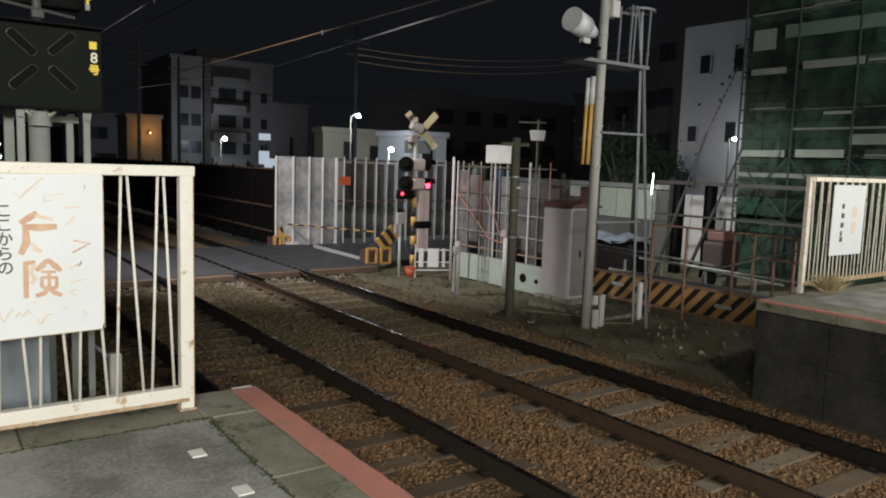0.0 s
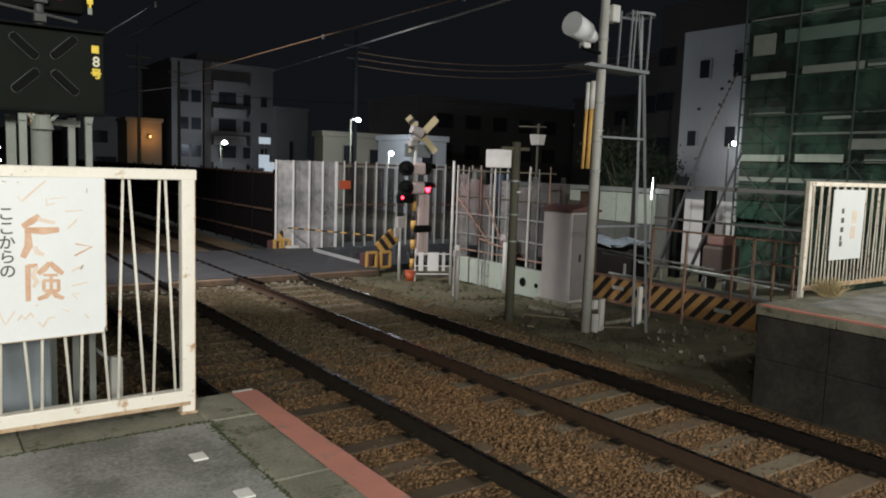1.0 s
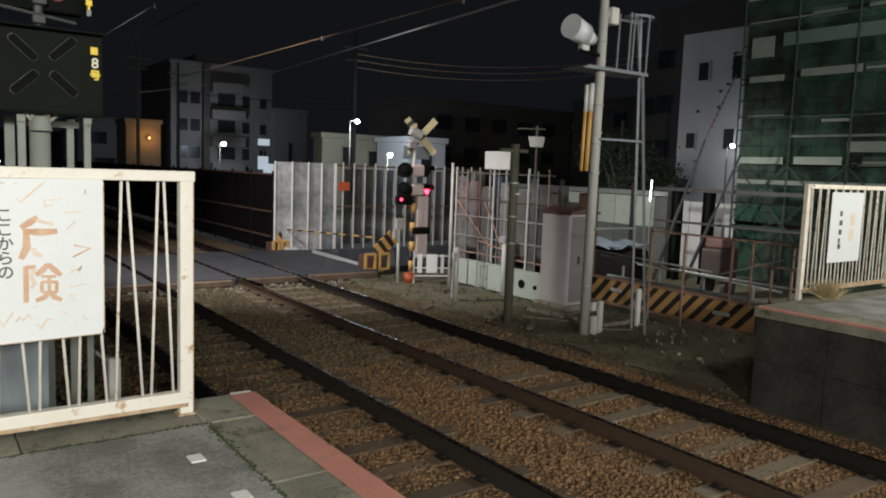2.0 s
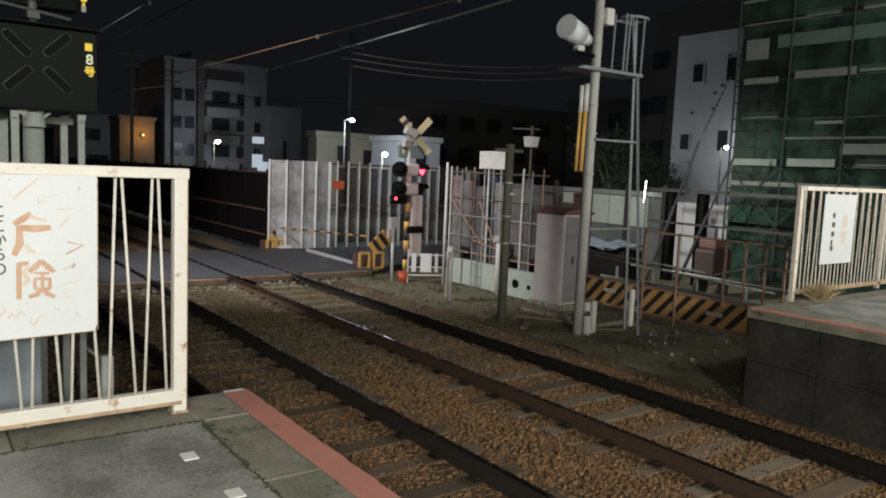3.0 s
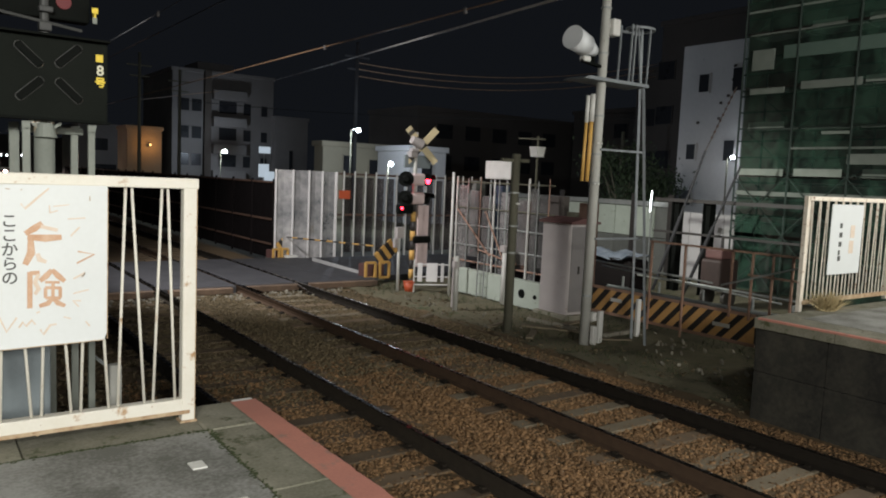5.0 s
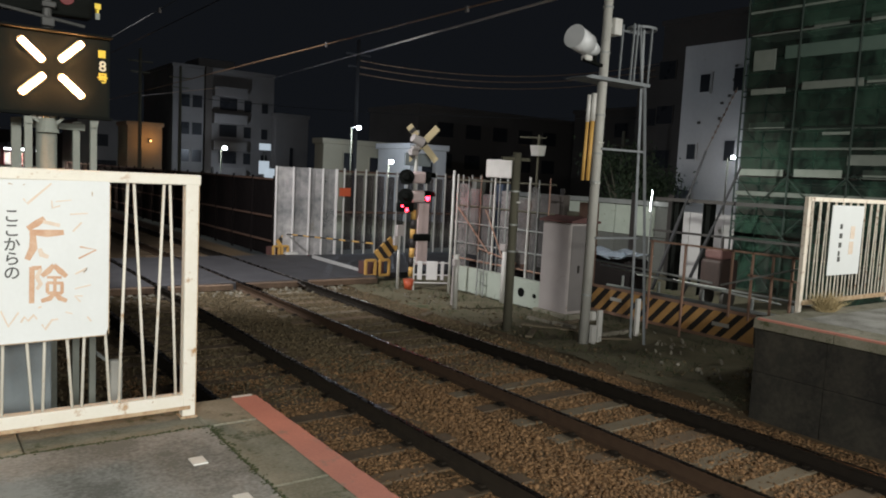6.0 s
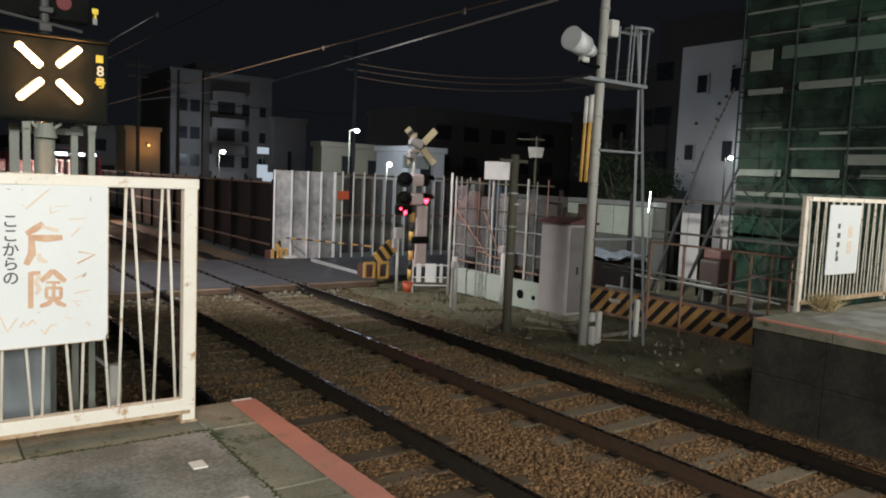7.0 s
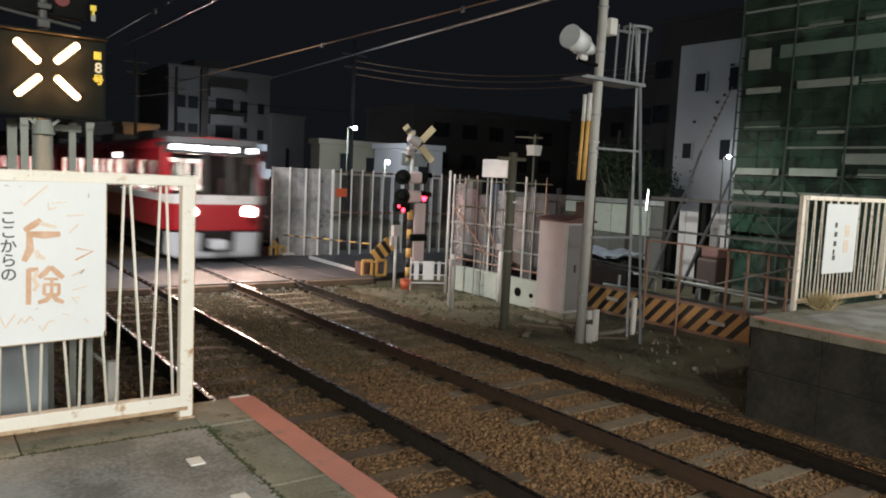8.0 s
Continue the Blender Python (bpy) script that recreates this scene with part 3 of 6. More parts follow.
# ---------------------------------------------------------------- near fence with the danger sign
def scrawl(bm, pts, w, y):
    """A brush stroke through points (x, z) on the sign's face."""
    p = [Vector((x, z)) for x, z in pts]
    rim = []
    for i in range(len(p)):
        d = (p[min(i + 1, len(p) - 1)] - p[max(i - 1, 0)]).normalized()
        n = Vector((-d.y, d.x)) * w * (0.5 if 0 < i < len(p) - 1 else 0.35)
        rim.append([bm.verts.new((q.x, yy, q.y)) for q in (p[i] + n, p[i] - n) for yy in (y - 0.0015, y + 0.0015)])
    for a, b in zip(rim, rim[1:]):
        for i, j in ((0, 2), (2, 3), (3, 1), (1, 0)):
            bm.faces.new((a[i], a[j], b[j], b[i]))
    for a in (rim[0], rim[-1]):
        bm.faces.new((a[0], a[1], a[3], a[2]))
    bmesh.ops.recalc_face_normals(bm, faces=bm.faces)


def near_fence():
    f = thing("platform_fence", "rust-stained cream steel fence with zigzag bars", "fence", 0, 4.5, 1.1)
    z0, z1 = 0.0, 1.475
    bm = B()
    box(bm, 1.312, 1.39, -0.035, 0.035, -0.002, z1 - 0.01, 0.008)
    part("post", bm, M_CREAM, f)
    bm = B()
    box(bm, 1.318, 1.384, -0.03, 0.03, -0.003, 0.10, 0.006)
    box(bm, 1.30, 1.402, -0.046, 0.046, -0.002, 0.012, 0.003)
    part("post_foot", bm, M_RUSTY, f, "rusted foot of the post")
    bm = B()
    box(bm, 1.387, 1.3925, -0.034, 0.034, 0.02, z1 - 0.02, 0.002)
    part("rust_streak", bm, M_RUSTY, f, "rusty outer edge of the post")
    bm = B()
    box(bm, -1.6, -1.53, -0.03, 0.03, 0, z1, 0.006)
    part("post", bm, M_CREAM, f)
    bm = B()
    box(bm, -1.6, 1.40, -0.037, 0.037, z1 - 0.062, z1, 0.007)
    part("top_rail", bm, M_CREAM, f)
    bm = B()
    box(bm, -1.6, 1.315, -0.035, 0.035, 0.068, 0.145, 0.006)
    part("bottom_rail", bm, M_CREAM, f)
    bm = B()
    box(bm, -1.6, 1.36, -0.039, 0.02, 0.052, 0.075, 0.003)
    part("bottom_angle", bm, M_RUSTY, f, "rusty lower angle")
    for k in range(15):
        xt, xb = 1.212 - 0.2 * k, 1.140 - 0.196 * k
        for s, tgt in ((-1, xb), (1, xb + 0.172)):
            if tgt > 1.31:
                tgt = 1.292
            bm = B()
            rod(bm, (xt + s * 0.016, 0, z1 - 0.05), (tgt - s * 0.012, 0, 0.13), 0.0085, seg=8)
            part("zigzag_bar", bm, M_CREAM, f, smooth=True)
        bm = B()
        for j in range(4):
            bmesh.ops.create_icosphere(bm, subdivisions=1, radius=random.uniform(0.005, 0.011), matrix=pose(xb + random.gauss(0.002, 0.012), -0.034, 0.105 + random.gauss(0, 0.022)) @ Matrix.Diagonal((1, 0.12, 1, 1)))
        tagged(part("weld_rust", bm, M_RUSTY, f, "rust round a weld"), kind="stuff")
    s = thing("danger_sign", "white hand-painted enamel danger sign wired to the fence", "sign", 0, 4.452, 1.1)
    bm = B()
    prism(bm, [(0.05, 0.535), (0.872, 0.555), (0.888, 0.60), (0.892, 1.405), (0.885, 1.418), (0.05, 1.41)], -0.006, 0.006)
    part("plate", bm, M_SIGN, s)
    bm = B()
    for p in (((0.888, 0.56), (0.892, 1.40)), ((0.06, 0.536), (0.87, 0.556)), ((0.40, 1.392), (0.42, 1.388)), ((0.80, 1.36), (0.80, 1.335)), ((0.47, 1.385), (0.475, 1.39))):
        bm = B()
        scrawl(bm, p, 0.006, -0.0065)
        part("rust_mark", bm, M_RUSTY, s, "rust mark on the rim")
    face = lambda x, z: pose(x, -0.0075, z, 90, 0, 0)
    lettering("brush_lettering", "こ\nこ\nか\nら\nの", 0.079, M_INK, s, face(0.416, 1.07), 0.001, 0.001)
    # the two large characters, brushed on and half worn away
    brushed = ((((0.567, 1.213), (0.530, 1.184), (0.488, 1.157)), 0.027),
            (((0.561, 1.195), (0.641, 1.174)), 0.021),
            (((0.498, 1.139), (0.582, 1.132), (0.660, 1.137)), 0.030),
            (((0.513, 1.127), (0.515, 1.055), (0.486, 0.993)), 0.030),
            (((0.544, 1.051), (0.554, 1.018), (0.586, 1.005)), 0.021),
            (((0.508, 0.953), (0.506, 0.759)), 0.027),
            (((0.508, 0.947), (0.553, 0.948)), 0.024),
            (((0.550, 0.942), (0.531, 0.898), (0.549, 0.861), (0.530, 0.832)), 0.018),
            (((0.612, 0.961), (0.585, 0.929), (0.555, 0.903)), 0.024),
            (((0.612, 0.961), (0.644, 0.926), (0.674, 0.897)), 0.024),
            (((0.579, 0.896), (0.649, 0.892)), 0.015),
            (((0.579, 0.866), (0.657, 0.861)), 0.018),
            (((0.581, 0.865), (0.581, 0.811)), 0.018),
            (((0.652, 0.862), (0.651, 0.807)), 0.018),
            (((0.581, 0.811), (0.654, 0.806)), 0.018),
            (((0.617, 0.894), (0.616, 0.803)), 0.018),
            (((0.616, 0.809), (0.591, 0.780), (0.551, 0.768)), 0.021),
            (((0.616, 0.809), (0.640, 0.780), (0.675, 0.762)), 0.021))
    for i, (pts, w) in enumerate(brushed):
        bm = B()
        scrawl(bm, pts, w * 1.3, -0.0075 - 0.0001 * i)
        part("danger_lettering", bm, M_PALEORANGE if i in (1, 4, 7) else M_ORANGE, s, "worn orange brush lettering")
    rays = ((((0.470, 1.315), (0.487, 1.288), (0.601, 1.398)), 0.012),
            (((0.602, 1.307), (0.605, 1.268), (0.642, 1.280)), 0.009),
            (((0.621, 1.302), (0.697, 1.312)), 0.008),
            (((0.691, 1.235), (0.777, 1.241)), 0.009),
            (((0.704, 1.142), (0.748, 1.191)), 0.012),
            (((0.739, 1.058), (0.821, 1.040), (0.733, 0.993)), 0.012),
            (((0.716, 0.908), (0.775, 0.939), (0.758, 0.915)), 0.011),
            (((0.715, 0.827), (0.794, 0.845)), 0.009),
            (((0.754, 0.785), (0.715, 0.787), (0.742, 0.754)), 0.011),
            (((0.364, 0.725), (0.398, 0.640), (0.445, 0.713)), 0.012),
            (((0.455, 0.658), (0.473, 0.687), (0.489, 0.664), (0.516, 0.695), (0.531, 0.670)), 0.012),
            (((0.555, 0.641), (0.570, 0.612), (0.603, 0.661), (0.633, 0.664)), 0.012),
            (((0.669, 0.701), (0.703, 0.689)), 0.009),
            (((0.778, 0.668), (0.798, 0.641)), 0.011),
            (((0.537, 0.732), (0.553, 0.737)), 0.012))
    for i, (pts, w) in enumerate(rays):
        bm = B()
        scrawl(bm, pts, w, -0.0075)
        part("brush_stroke", bm, M_ORANGE if i == 5 else M_PALEORANGE, s)


near_fence()


def far_fence():
    f = thing("platform_fence", "rust-stained cream steel fence of upright bars", "fence", 0, 5.3, 1.1)
    x0, x1, zt = 9.74, 14.0, 1.52
    for x in (x0, 12.2, x1):
        bm = B()
        box(bm, x - 0.035, x + 0.035, -0.03, 0.03, -0.01 if x > x0 else -0.12, zt, 0.006)
        part("post", bm, M_OLDCREAM, f)
    bm = B()
    box(bm, x0, x1, -0.03, 0.03, zt - 0.06, zt, 0.006)
    part("top_rail", bm, M_OLDCREAM, f)
    bm = B()
    box(bm, x0, x1, -0.03, 0.03, 0.05, 0.11, 0.006)
    part("bottom_rail", bm, M_RUSTY, f, "rusty lower rail")
    x = x0 + 0.12
    while x < x1 - 0.05:
        bm = B()
        rod(bm, (x - 0.045, 0, 0.08), (x - 0.01, 0, zt - 0.04), 0.009, seg=6)
        part("upright_bar", bm, M_OLDCREAM, f)
        bm = B()
        rod(bm, (x + 0.06, 0, 0.08), (x + 0.02, 0, zt - 0.04), 0.009, seg=6)
        part("upright_bar", bm, M_OLDCREAM, f)
        x += 0.205
    s = thing("warning_sign", "white enamel warning sign with faded writing on a fence", "sign", 10.74, 5.25, 2.03)
    bm = B()
    box(bm, -0.44, 0.44, -0.006, 0.006, -0.49, 0.49, 0.003)
    part("plate", bm, M_SIGN, s)
    bm = B()
    for z in (0.16, 0.03, -0.1, -0.22, -0.3):
        bm = B()
        box(bm, -0.2, -0.14 + 0.02 * math.sin(z * 40), -0.010, -0.0065, z, z + 0.07)
        part("writing_bar", bm, M_INK, s, "small unreadable black writing")
    bm = B()
    box(bm, 0.10, 0.22, -0.010, -0.0065, 0.02, 0.2)
    box(bm, 0.09, 0.21, -0.010, -0.0065, -0.2, -0.02)
    part("writing_bar", bm, M_PALEORANGE, s, "faded orange writing")
    bm = B()
    for k in range(420):
        a, r = random.uniform(0, 6.28), random.uniform(0, 0.2)
        p = Vector((10.0 + r * math.cos(a), 5.05 + 0.5 * r * math.sin(a), 1.1))
        q = p + Vector((random.gauss(0, 0.12), random.gauss(0, 0.10), random.uniform(0.10, 0.27)))
        rod(bm, p, q, 0.005, 0.001, seg=3)
    solid("dry_grass_tuft", bm, M_DRYGRASS, "dry straw-coloured grass tuft at the fence foot", "grass", kind="stuff")


far_fence()


# ---------------------------------------------------------------- obstruction signal behind the near fence
FLIPS = []       # (part, rest pose, times at which it turns over, first face shown)


def obstruction_signal():
    s = thing("crossing_signal_mast", "black obstruction signal with crossed amber lamps on a grey mast", "railway signal", 0.79, 6.0, -0.25)
    bm = B()
    rod(bm, (0, 0.08, 0), (0, 0.08, 3.30), 0.068, seg=20)
    part("mast", bm, M_LEG, s, smooth=True)
    bm = B()
    box(bm, -0.16, 0.16, -0.08, 0.24, 0, 0.12, 0.02)
    part("base", bm, M_WALL, s)
    z = 3.50
    bm = B()
    box(bm, -0.44, 0.41, 0.0, 0.14, z - 0.32, z + 0.27, 0.02)
    hous = part("housing", bm, M_SIGNALFACE, s, "matt black square lamp housing")
    for z0, z1 in ((z + 0.26, z + 0.275), (z - 0.325, z - 0.31)):
        bm = B()
        box(bm, -0.44, 0.41, -0.085, 0.01, z0, z1)
        part("rim", bm, M_HOUSING, hous)
    for i, (cx, cz, ang) in enumerate(((-0.104, 0.125, -43), (0.146, 0.142, 44), (-0.099, -0.108, 44), (0.148, -0.103, -43))):
        bm = B()
        box(bm, -0.100, 0.100, 0.001, 0.026, -0.027, 0.027, 0.006)
        dark = set(bm.faces)
        box(bm, -0.098, 0.098, -0.026, 0.0, -0.018, 0.018, 0.006)
        for f in bm.faces:
            f.material_index = 0 if f in dark else 1
        ob = part("lamp_bar", bm, [M_HOUSING, G_X], hous, "long amber-white lamp bar")
        rest = pose(cx, 0.0, z + cz, 0, -ang, 0)
        ob.matrix_basis = rest
        FLIPS.append((ob, rest, "x", (5.2,), False))
        # collar follows the bar's lozenge, added to catch its light as a halo
        bm = B()
        oval = [(sg * 0.082 + 0.030 * math.cos(w), 0.030 * math.sin(w)) for sg, a0 in ((1, -1.571), (-1, 1.571)) for w in (a0 + math.pi * q / 8 for q in range(9))]
        for (ua, va), (ub, vb) in zip(oval, oval[1:] + oval[:1]):
            f4 = [bm.verts.new((u, y, v)) for u, v, y in ((ua, va, 0.0), (ub, vb, 0.0), (ub * 1.02, vb * 1.08, -0.011), (ua * 1.02, va * 1.08, -0.011))]
            bm.faces.new(f4)
        bmesh.ops.remove_doubles(bm, verts=bm.verts, dist=0.0005)
        bmesh.ops.solidify(bm, geom=bm.faces, thickness=0.004)
        rim = part("lamp_hood", bm, M_HOOD, hous, "oval grey lamp hood that catches the bar's glow")
        rim.matrix_basis = rest
    # number plates: the first character is not readable
    bm = B()
    box(bm, 0.325, 0.375, -0.006, 0.0, z + 0.125, z + 0.180, 0.003)
    part("number_plate", bm, M_LABEL, hous, "yellow marker plate")
    t = lettering("number_lettering", "8", 0.10, M_WHITELABEL, hous, pose(0.355, -0.004, z + 0.062, 90, 0, 0), 0.001, 0.002)
    t = lettering("number_lettering", "号", 0.075, M_LABEL, hous, pose(0.355, -0.004, z - 0.025, 90, 0, 0), 0.001, 0.003)
    # bracket and the upper signal head
    bm = B()
    rod(bm, (-0.6, 0.03, z + 0.44), (0.24, 0.03, z + 0.335), 0.012, seg=8)
    rod(bm, (0, 0.05, z + 0.25), (0, 0.05, z + 0.75), 0.03, seg=10)
    box(bm, -0.04, 0.04, -0.02, 0.06, z + 0.30, z + 0.36, 0.008)
    box(bm, -0.04, 0.05, -0.02, 0.06, z + 0.43, z + 0.47, 0.008)
    part("bracket", bm, M_LOUVRE, s)
    bm = B()
    box(bm, -0.42, 0.30, 0.06, 0.2, z + 0.40, z + 1.05, 0.02)
    up = part("upper_housing", bm, M_HOUSING, s, "black upper signal housing")
    bm = B()
    rod(bm, (0.125, 0.045, z + 0.525), (0.125, 0.075, z + 0.525), 0.05, seg=16)
    part("red_lens", bm, G_REDDIM, up, "glowing red signal lens")
    bm = B()
    box(bm, 0.300, 0.342, -0.004, 0.004, z + 0.468, z + 0.508, 0.002)
    box(bm, 0.315, 0.330, 0.004, 0.06, z + 0.41, z + 0.5)
    part("number_plate", bm, M_LABEL, up, "small yellow marker plate")
    bm = B()
    box(bm, 0.305, 0.335, -0.004, 0.004, z + 0.395, z + 0.44, 0.002)
    part("number_plate", bm, M_LEG, up, "small grey marker plate")
    for x in (-0.09, -0.05, 0.03):
        bm = B()
        rod(bm, (x, 0.02, z - 0.345), (x, 0.02, z - 0.315), 0.018, seg=10)
        part("bolt", bm, M_PATCH, s)
    bm = B()
    bar(bm, (-0.10, 0.02, z - 0.33), (-0.02, 0.02, z - 0.40), 0.02, 0.02)
    bar(bm, (0.10, 0.02, z - 0.33), (0.02, 0.02, z - 0.40), 0.02, 0.02)
    rod(bm, (0, 0.02, z - 0.44), (0, 0.02, z - 0.34), 0.075, 0.05, seg=16)
    part("collar", bm, M_LEG, s)
    # maintenance frame round the mast
    g = thing("maintenance_frame", "grey galvanised steel frame round a signal mast", "steel frame", 0.79, 6.05, -0.25)
    for x, y, w in ((-0.125, -0.05, 0.05), (-0.165, 0.30, 0.065), (0.295, -0.05, 0.045), (0.24, 0.32, 0.05)):
        bm = B()
        box(bm, x - w / 2, x + w / 2, y - 0.02, y + 0.02, 0, 3.12, 0.004)
        prism(bm, [(x - w / 2, 3.11), (x + w / 2, 3.11), (x + w / 2 + (0.0 if x < 0 else 0.012), 3.17), (x - w / 2 - 0.002, 3.165)], y - 0.02, y + 0.02)
        part("leg", bm, M_LEG, g)
    bm = B()
    box(bm, -0.12, 0.3, 0.29, 0.33, 3.10, 3.15, 0.004)
    part("cross_bar", bm, M_LEG, g)
    bm = B()
    box(bm, -0.05, 0.29, -0.06, -0.03, 0.62, 0.70, 0.003)
    bar(bm, (0.0, -0.05, 0.2), (0.27, -0.05, 0.55), 0.02, 0.02)
    part("brace", bm, M_LEG, g)
    c = thing("trackside_cabinet", "blue-grey steel trackside cabinet behind the fence", "cabinet", 0.62, 5.75, -0.25)
    bm = B()
    box(bm, -0.42, 0.13, -0.2, 0.2, 0, 1.72, 0.012)
    part("body", bm, M_BLUEGREY, c)
    bm = B()
    box(bm, -0.38, 0.09, -0.215, -0.203, 0.1, 1.64, 0.006)
    d = part("door", bm, M_BLUEGREY, c)
    bm = B()
    box(bm, 0.03, 0.05, -0.24, -0.215, 0.85, 0.98, 0.004)
    part("handle", bm, M_GALV, d)
    p = thing("marker_post", "short weathered grey concrete marker post", "post", 1.27, 6.1, -0.25)
    bm = B()
    box(bm, -0.045, 0.045, -0.04, 0.04, 0, 1.34, 0.015)
    part("shaft", bm, M_GREYPOLE, p)
    bm = B()
    bar(bm, (0.03, -0.02, 1.25), (-0.16, 0.1, 1.42), 0.02, 0.02)
    part("stay", bm, M_GALV, p)


obstruction_signal()


# ---------------------------------------------------------------- pole with horn and ladder
def horn_pole():
    p = thing("equipment_pole", "weathered grey concrete pole with clamps beside the track", "pole", 9.53, 9.0, -0.2)
    bm = B()
    rod(bm, (0.03, 0, 0), (0.10, 0, 7.6), 0.086, 0.072, seg=24)
    part("shaft", bm, M_GREYPOLE, p, smooth=True)
    for z in (0.9, 2.86, 3.35, 4.0, 5.05, 5.8):
        bm = B()
        rod(bm, (0.03 + 0.009 * z, 0, z), (0.03 + 0.009 * z, 0, z + 0.035), 0.091, seg=20)
        part("clamp_band", bm, M_GALV, p)
    for z, x in ((2.86, -0.02), (3.55, 0.0)):
        for sx in (-0.04, 0.05):
            bm = B()
            rod(bm, (x + sx, -0.11, z), (x + sx, -0.13, z), 0.012, seg=8)
            part("bolt", bm, M_PATCH, p)
    bm = B()
    rod(bm, (-0.172, -0.06, 3.92), (-0.2, -0.06, 2.9), 0.035, seg=12)
    t1 = part("cable_guard", bm, M_YELLOW, p, "yellow cable guard tube", True)
    bm = B()
    rod(bm, (-0.165, -0.06, 4.36), (-0.172, -0.06, 3.9), 0.042, seg=12)
    part("sleeve", bm, M_WHITE, t1, "white upper sleeve", True)
    bm = B()
    rod(bm, (-0.252, -0.02, 3.9), (-0.28, -0.02, 2.9), 0.028, seg=12)
    t1 = part("cable_guard", bm, M_YELLOW, p, "yellow cable guard tube", True)
    bm = B()
    rod(bm, (-0.245, -0.02, 4.33), (-0.252, -0.02, 3.88), 0.034, seg=12)
    part("sleeve", bm, M_WHITE, t1, "white upper sleeve", True)
    bm = B()
    box(bm, 0.18, 0.36, -0.1, 0.1, 5.38, 5.66, 0.02)
    box(bm, 0.05, 0.2, -0.03, 0.03, 5.50, 5.56)
    part("junction_box", bm, M_WHITE, p, "off-white junction box")
    bm = B()
    box(bm, 0.19, 0.30, -0.06, 0.02, 0.0, 0.36, 0.01)
    box(bm, 0.14, 0.24, -0.08, 0.0, 0.46, 0.62, 0.01)
    part("base_box", bm, M_WHITE, p, "pale box at the pole's foot")
    h = thing("horn_speaker", "white tubular horn speaker on a dark bracket", "speaker", 8.84, 8.9, 4.9)
    bm = B()
    rod(bm, (-0.185, -0.126, 0.074), (0.18, -0.045, 0.005), 0.185, 0.175, seg=32)
    rod(bm, (0.18, -0.045, 0.005), (0.45, 0.015, -0.046), 0.15, 0.09, seg=32)
    part("shell", bm, M_SPEAKER, h, smooth=True)
    bm = B()
    rod(bm, (-0.204, -0.130, 0.0776), (-0.184, -0.126, 0.0738), 0.192, seg=32)
    part("front_cap", bm, M_SPEAKER, h, "round front cap")
    bm = B()
    box(bm, 0.12, 0.28, -0.10, 0.02, -0.25, -0.16, 0.02)
    part("under_box", bm, M_WHITE, h, "pale driver box")
    bm = B()
    bar(bm, (0.12, -0.06, -0.24), (0.72, 0.1, -0.26), 0.06, 0.05)
    bar(bm, (0.40, 0.0, 0.0), (0.46, 0.02, -0.25), 0.05, 0.05)
    part("bracket", bm, M_HOUSING, h, "dark bracket")
    # ladder stand
    s = thing("ladder_stand", "galvanised steel access stand with platform and guard ring", "ladder", 9.53, 9.0, -0.2)
    legs = (((1.12, -0.45, 0), (0.98, -0.15, 4.62)), ((1.16, -0.1, 0), (1.02, 0.0, 5.62)), ((0.26, 0.3, 0), (0.30, 0.3, 4.62)))
    for a, b in legs:
        bm = B()
        bar(bm, a, b, 0.04, 0.04)
        part("leg", bm, M_STAND, s)
    for z, x in ((1.92, 1.08), (3.45, 1.03)):
        bm = B()
        bar(bm, (0.05, -0.1, z), (x, -0.2, z), 0.035, 0.035)
        part("rung", bm, M_STAND, s)
    bm = B()
    prism(bm, [(-0.56, 4.58), (1.06, 4.58), (1.06, 4.635), (-0.40, 4.635)], -0.2, 0.3)
    part("platform", bm, M_STAND, s)
    for x, y in ((0.46, 0.0), (0.52, -0.2), (0.61, -0.2), (0.98, -0.2)):
        bm = B()
        bar(bm, (x, y, 4.62), (x + 0.03, y, 5.60), 0.026, 0.026)
        part("guard_post", bm, M_STAND, s)
    bm = B()
    ring = [(1.0 + 0.27 * math.cos(a), 0.02 + 0.22 * math.sin(a), 5.6) for a in np.linspace(0, 2 * math.pi, 25)]
    for a, b in zip(ring, ring[1:]):
        bar(bm, a, b, 0.03, 0.04)
    part("guard_ring", bm, M_STAND, s)
    bm = B()
    bar(bm, (0.46, 0.0, 5.5), (1.02, 0.0, 5.5), 0.025, 0.03)
    part("guard_rail", bm, M_STAND, s)
    bm = B()
    bar(bm, (0.70, -0.2, 5.55), (0.82, -0.2, 4.62), 0.025, 0.025)
    part("guard_brace", bm, M_STAND, s)


horn_pole()


